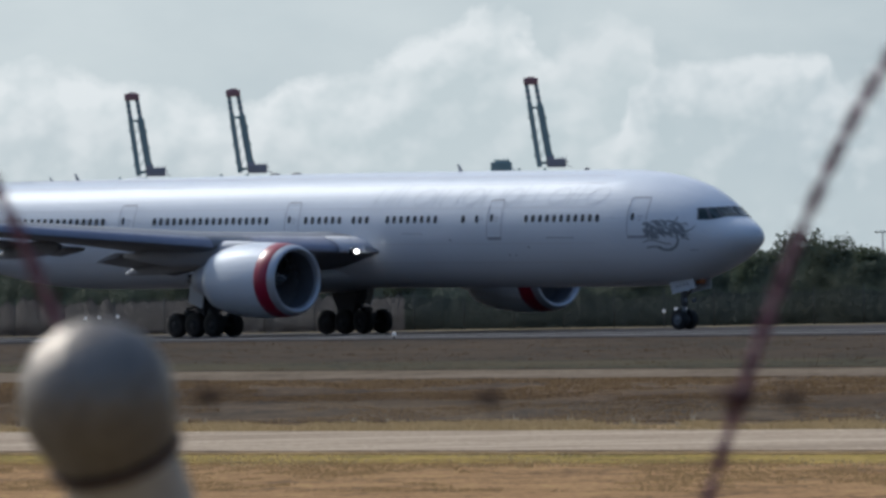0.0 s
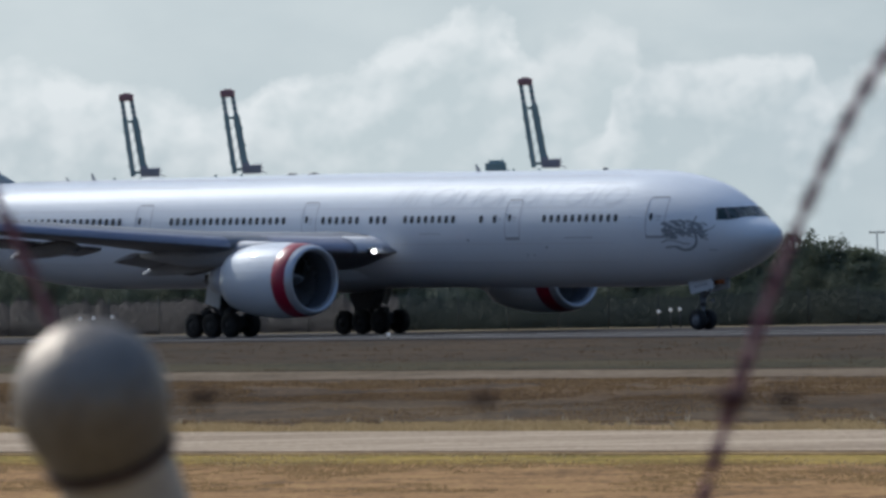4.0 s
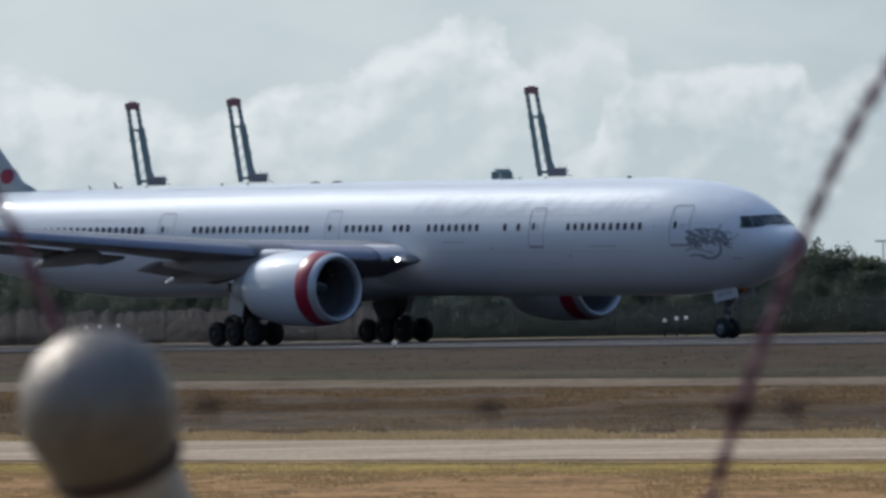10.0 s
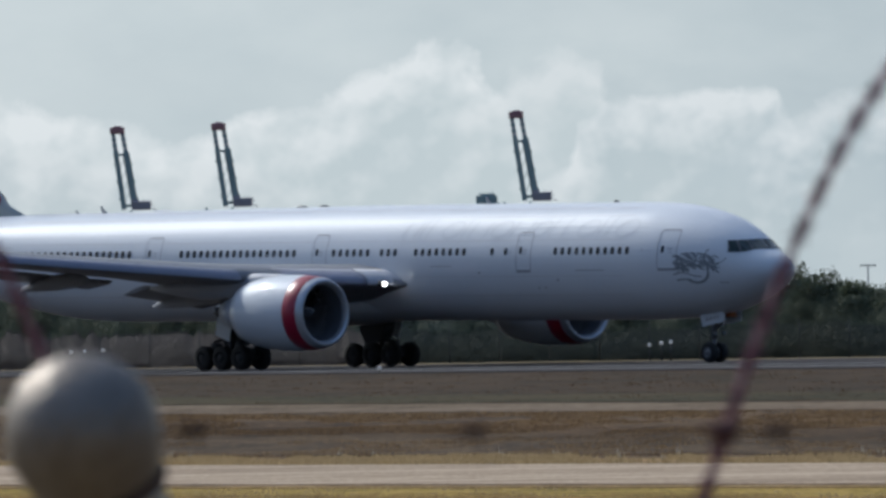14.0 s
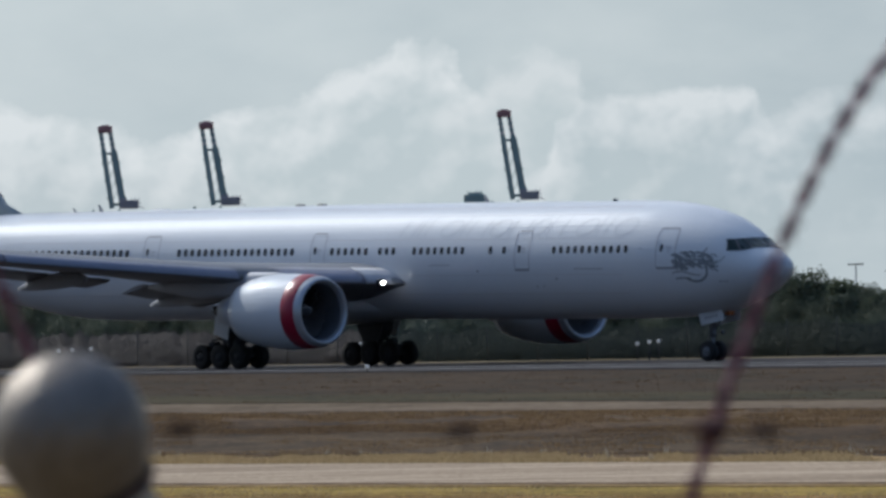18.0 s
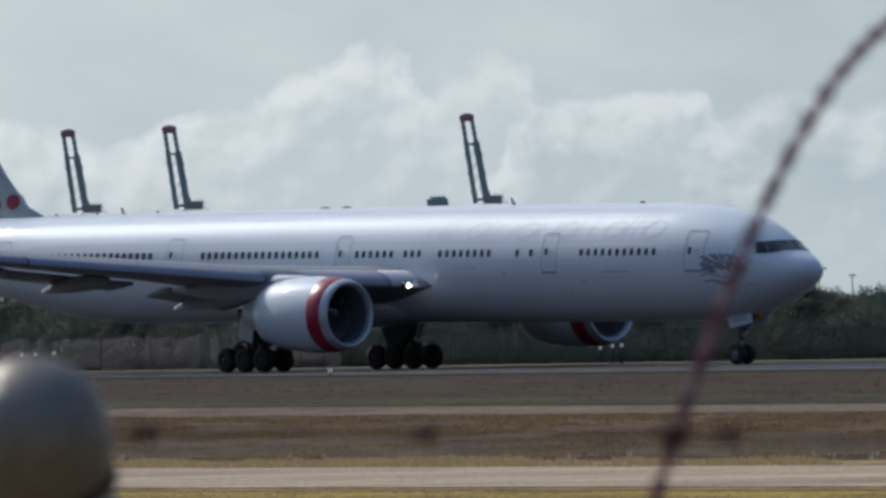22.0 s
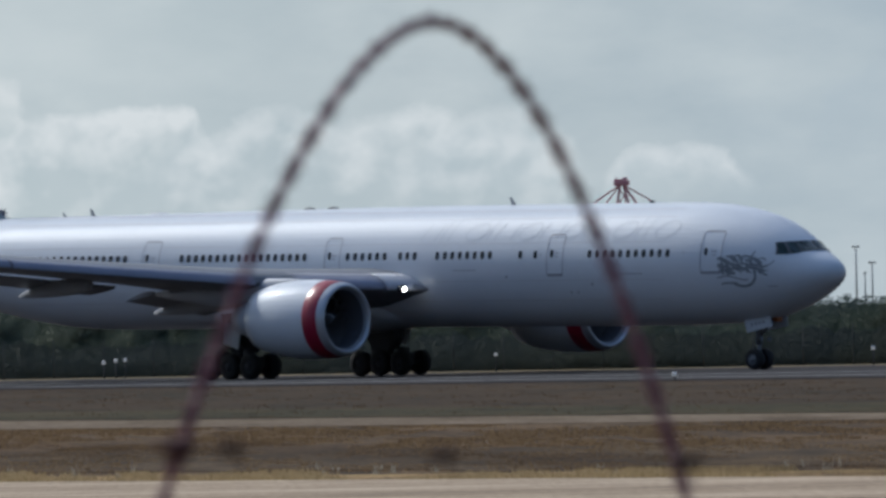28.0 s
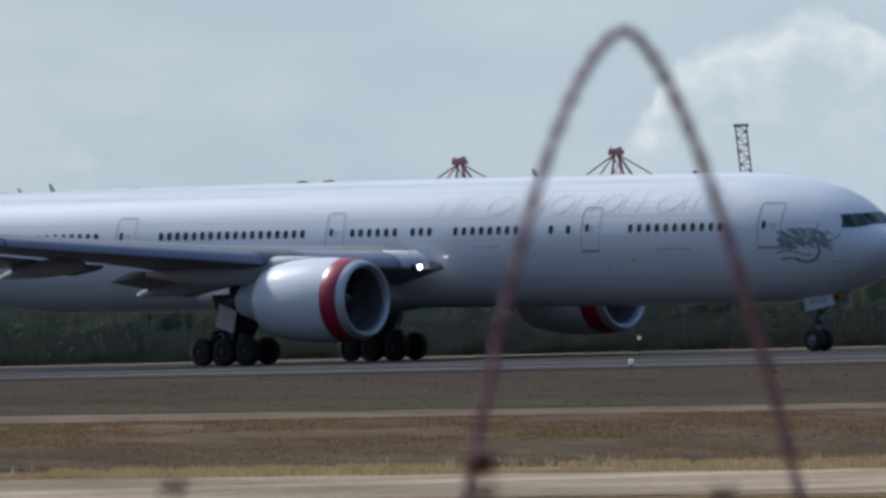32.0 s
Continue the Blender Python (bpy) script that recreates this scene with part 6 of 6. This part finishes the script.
# ---------------------------------------------------------------- grass that stands up
def tufts(name, label, count, xr, line0, line1, hgt, wid, mat, seed, gate=0.0):
    rng = random.Random(seed)
    verts, faces = [], []
    made = 0
    while made < count:
        x = rng.uniform(*xr)
        f = rng.random()
        y = (line0[0] + line0[1] * x) * (1 - f) + (line1[0] + line1[1] * x) * f
        if noise.noise(Vector((x * 0.35, y * 0.05, seed))) + 0.4 * noise.noise(Vector((x * 1.7, y * 0.3, seed))) < gate:
            continue
        made += 1
        for _ in range(5):
            bx, by = x + rng.uniform(-wid, wid), y + rng.uniform(-wid, wid)
            h = hgt * rng.uniform(0.45, 1.3)
            lx, ly = rng.uniform(-0.4, 0.4) * h, rng.uniform(-0.4, 0.4) * h
            w = rng.uniform(0.008, 0.018)
            n = len(verts)
            verts += [(bx - w, by, -0.01), (bx + w, by, -0.01), (bx + lx * 0.4 + w * 0.7, by + ly * 0.4, h * 0.6), (bx + lx * 0.4 - w * 0.7, by + ly * 0.4, h * 0.6), (bx + lx, by + ly, h)]
            faces += [(n, n + 1, n + 2, n + 3), (n + 3, n + 2, n + 4)]
    me = bpy.data.meshes.new(name)
    me.from_pydata(verts, [], faces)
    me.materials.append(mat)
    return tagged(new(name, me), label, "grass", kind="stuff")


tufts("roadside_grass", "dry straw tufts along the far side of the concrete road", 9000, (-14, 46), (269.8, -1.35), (283.0, -1.35), 0.13, 0.16, STRAW, 1, -0.1)
tufts("seed_heads", "tall pale seed heads above the roadside grass", 90, (-14, 46), (274, -1.35), (290, -1.35), 0.17, 0.06, FLOWER, 2, 0.16)
tufts("stubble_grass", "short brown stubble between the road and the track", 28000, (-16, 48), (286, -1.38), (404, -1.46), 0.06, 0.2, STUBBLE, 4, -0.1)
tufts("near_grass_tufts", "tan dry tufts before the concrete road", 14000, (-14, 30), (196, -1.35), (230, -1.35), 0.035, 0.16, STUBBLE_PALE, 6, -0.1)
tufts("airfield_grass", "dull brown tufts beside the runway", 2500, (-22, 84), (446, -1.76), (640, -1.75), 0.075, 0.25, DULLGRASS, 7, -0.1)
tufts("verge_grass", "short yellow green tufts on the near verge", 1500, (-12, 26), (222, -1.35), (241, -1.35), 0.05, 0.12, STRAW, 3, 0.0)


# ---------------------------------------------------------------- the fence before the camera
FENCE = 7.0            # metres from the lens


def at_fence(az, el, d=FENCE):
    return Vector((d * math.sin(az / 1000), d * math.cos(az / 1000), EYE + d * el / 1000))


def boundary_fence():
    root = thing("boundary_fence", "galvanised fence with domed posts, a top rail and barbed wire", "fence")
    prof = [(-0.0690, 0.0300), (-0.0680, 0.0316), (-0.064, 0.0330), (-0.058, 0.0350), (-0.049, 0.0376), (-0.040, 0.0388), (-0.028, 0.0372), (-0.018, 0.0328), (-0.009, 0.0250), (-0.003, 0.0150), (-0.0005, 0.006), (0.0, 0.0005)]
    bm = bmesh.new()
    lathe(bm, prof, 44, "z")
    cap = mesh_of("cap", bm, GALV)
    bm = bmesh.new()
    lathe(bm, [(-0.0685, 0.0295), (-0.0685, 0.0328), (-0.0700, 0.0340), (-0.0720, 0.0340), (-0.0735, 0.0328), (-0.0735, 0.0295)], 32, "z")
    collar = mesh_of("collar", bm, RUST)
    bm = bmesh.new()
    lathe(bm, [(-0.46, 0.0300), (-0.073, 0.0300)], 32, "z")
    tube_me = mesh_of("post_arm", bm, POSTSTEEL)
    for az in (-383.0, -27.85, 330.0):
        m = Matrix.Translation(at_fence(az, -3.6)) @ pose(0, 0, 0, 22, -17, 0) @ Matrix.Scale(1.07, 4)
        arm = part("post_arm", tube_me, POSTSTEEL, root, "weathered post arm leaning over the fence", at=m)
        part("cap", cap, GALV, arm, "dull domed metal cap")
        part("collar", collar, RUST, arm, "dark collar under the cap")
        foot = m @ Vector((0, 0, -0.45))
        bm = bmesh.new()
        tube(bm, [(foot.x, foot.y, 0), foot + Vector((0, 0, 0.02))], 0.031, 24)
        part("post", bm, POSTSTEEL, root, "weathered fence post")
    bm = bmesh.new()
    tube(bm, [at_fence(-383 + 23.8 * k, -31, FENCE + 0.05) for k in range(31)], 0.016, 12)
    part("top_rail", bm, GALV, root, "galvanised top rail")
    return root


def coil_turn(az, top, half_l, half_r, drop=37.0, power=0.57, dist=FENCE, thick=1.0, power_r=0.57, steep=2.2, spike=1.0):
    """One turn of razor wire, an arch in front of the lens that runs off in depth where it turns over; milliradians."""
    flat = []
    for k in range(-96, 97):
        s = k / 80.0
        w = half_l if s < 0 else half_r
        bend = power if s < 0 else power_r
        flat.append((az + w * s, top - drop * abs(s) ** (1 / bend), s))
    path, depth = [], 0.0
    for i, (a, e, s) in enumerate(flat):
        if i:
            depth += math.dist((a, e), flat[i - 1][:2]) * dist / 1000 * steep * math.exp(-(s / 0.42) ** 2)
        path.append(at_fence(a, e, dist + depth))
    root = thing("razor_wire", "rusty turn of coiled razor wire on the fence", "razor wire", group="turns of razor wire")
    bm = bmesh.new()
    tube(bm, path, 0.0024 * thick, 8)
    part("wire", bm, WIRE, root)
    # barbs spaced along the strand
    length, nxt = 0.0, 0.012
    rng = random.Random(int(az * 10))
    bm = bmesh.new()
    for t in (0, 1):
        r = Matrix.Rotation(t * math.pi / 2, 4, "X")
        vs = [r @ Vector(v) for v in ((-0.0062, 0.0, 0.0062), (-0.001, 0, 0.0028), (0.001, 0, 0.0028), (0.0062, 0, 0.0062), (0.0038, 0, 0), (0.0062, 0, -0.0062), (0.001, 0, -0.0028), (-0.001, 0, -0.0028), (-0.0062, 0, -0.0062), (-0.0038, 0, 0))]
        for off in (-0.0008, 0.0008):
            n = r @ Vector((0, off, 0))
            bm.faces.new([bm.verts.new(v + n) for v in vs])
    block(bm, (0, 0, 0), (0.007, 0.0040, 0.0040), 0.0012)
    barb = mesh_of("barb", bm, WIRE, False)
    for p, q in zip(path, path[1:]):
        seg = (q - p).length
        while length + seg > nxt:
            c = p + (q - p) * ((nxt - length) / seg)
            ob = part("barb", barb, WIRE, root)
            ob.matrix_basis = Matrix.Translation(c) @ (q - p).to_track_quat("X", "Z").to_matrix().to_4x4() @ Matrix.Rotation(rng.uniform(0.2, 1.3), 4, "X") @ Matrix.Scale(spike, 4)
            nxt += 0.0243
        length += seg


def barbed_strand(root):
    pts = [(-383, -6.0), (-70, -8.2), (-17.8, -8.9), (3.2, -9.4), (25.9, -9.85), (60, -11.6), (98, -14.0), (180, -17.5), (330, -20.0)]
    bm = bmesh.new()
    path = [at_fence(a, e, FENCE + 0.05) for a, e in pts]
    for ph in (0, math.pi):
        tube(bm, [p + Vector((0, 0.0012 * math.cos(ph), 0.0012 * math.sin(ph))) for p in path], 0.0011, 6)
    strand = part("strand", bm, RUST, root, "rusty strand of barbed wire")
    for az in (-38.2, -17.8, 3.2, 22.0, 25.9, 41.9, 60.2, 79.0, 97.8, 121, 139):
        for (a, e0), (b, e1) in zip(pts, pts[1:]):
            if a <= az <= b:
                c = at_fence(az, e0 + (e1 - e0) * (az - a) / (b - a), FENCE + 0.05)
        bm = bmesh.new()
        for d in ((1, 0.3, 0.8), (-0.6, 0.2, 1), (0.5, -0.2, -1), (-1, 0.1, -0.7)):
            tube(bm, [c, c + Vector(d).normalized() * 0.011], [0.0014, 0.0005], 6)
        tube(bm, [c + Vector((-0.007, 0, 0)), c + Vector((0.007, 0, 0))], 0.0024, 8)
        part("barb", bm, RUST, strand)
    for az, e in ((21.9, -9.76), (120.8, -12.8)):
        bm = bmesh.new()
        c = at_fence(az, e, FENCE)
        for k in range(4):
            tube(bm, [c + Vector((-0.004 + 0.0028 * k, -0.012 + 0.005 * math.cos(t), 0.005 * math.sin(t))) for t in [j * 0.7 for j in range(10)]], 0.0014, 6)
        for d in ((-0.013, 0.003), (0.010, 0.004), (-0.006, -0.009)):
            tube(bm, [c + Vector((0, -0.012, 0)), c + Vector((d[0], -0.012, d[1]))], [0.0024, 0.0010], 6)
        part("tie", bm, KNOT, strand, "twisted wire tie")


fence = boundary_fence()
coil_turn(-46.0, 21.9, 20.5, 21.2)
coil_turn(41.64, 21.9, 21.4, 18.6, power_r=0.525)
coil_turn(132.66, 19.3, 13.4, 12.5, thick=1.0, power_r=0.63, spike=0.8)
coil_turn(222.0, 20.0, 18.0, 18.0)
barbed_strand(fence)


# ---------------------------------------------------------------- what moves
def motions():
    walk(airliner, [(t, airliner_pose(s)) for t, s in ROLLOUT])
    ts, ss = [r[0] for r in ROLLOUT], [r[1] for r in ROLLOUT]
    for ob, place, r in WHEELS:
        rows, last = [(0.0, pose(*place))], 0.0
        n = int(32 * FPS)
        ang = [math.degrees(float(np.interp(k / FPS, ts, ss)) / r) for k in range(n + 1)]
        for k in range(1, n + 1):
            if k == n or ang[k + 1] - last > 85:
                rows.append((k / FPS, pose(place[0], place[1], place[2], 0, ang[k], 0)))
                last = ang[k]
        walk(ob, rows)
    # the clouds drift slowly to the left
    walk(sky_backdrop, [(0.0, pose(0, 0, 0)), (32.0, pose(0, 0, 0, 0, 0, DRIFT))])


DRIFT = 0.357
motions()
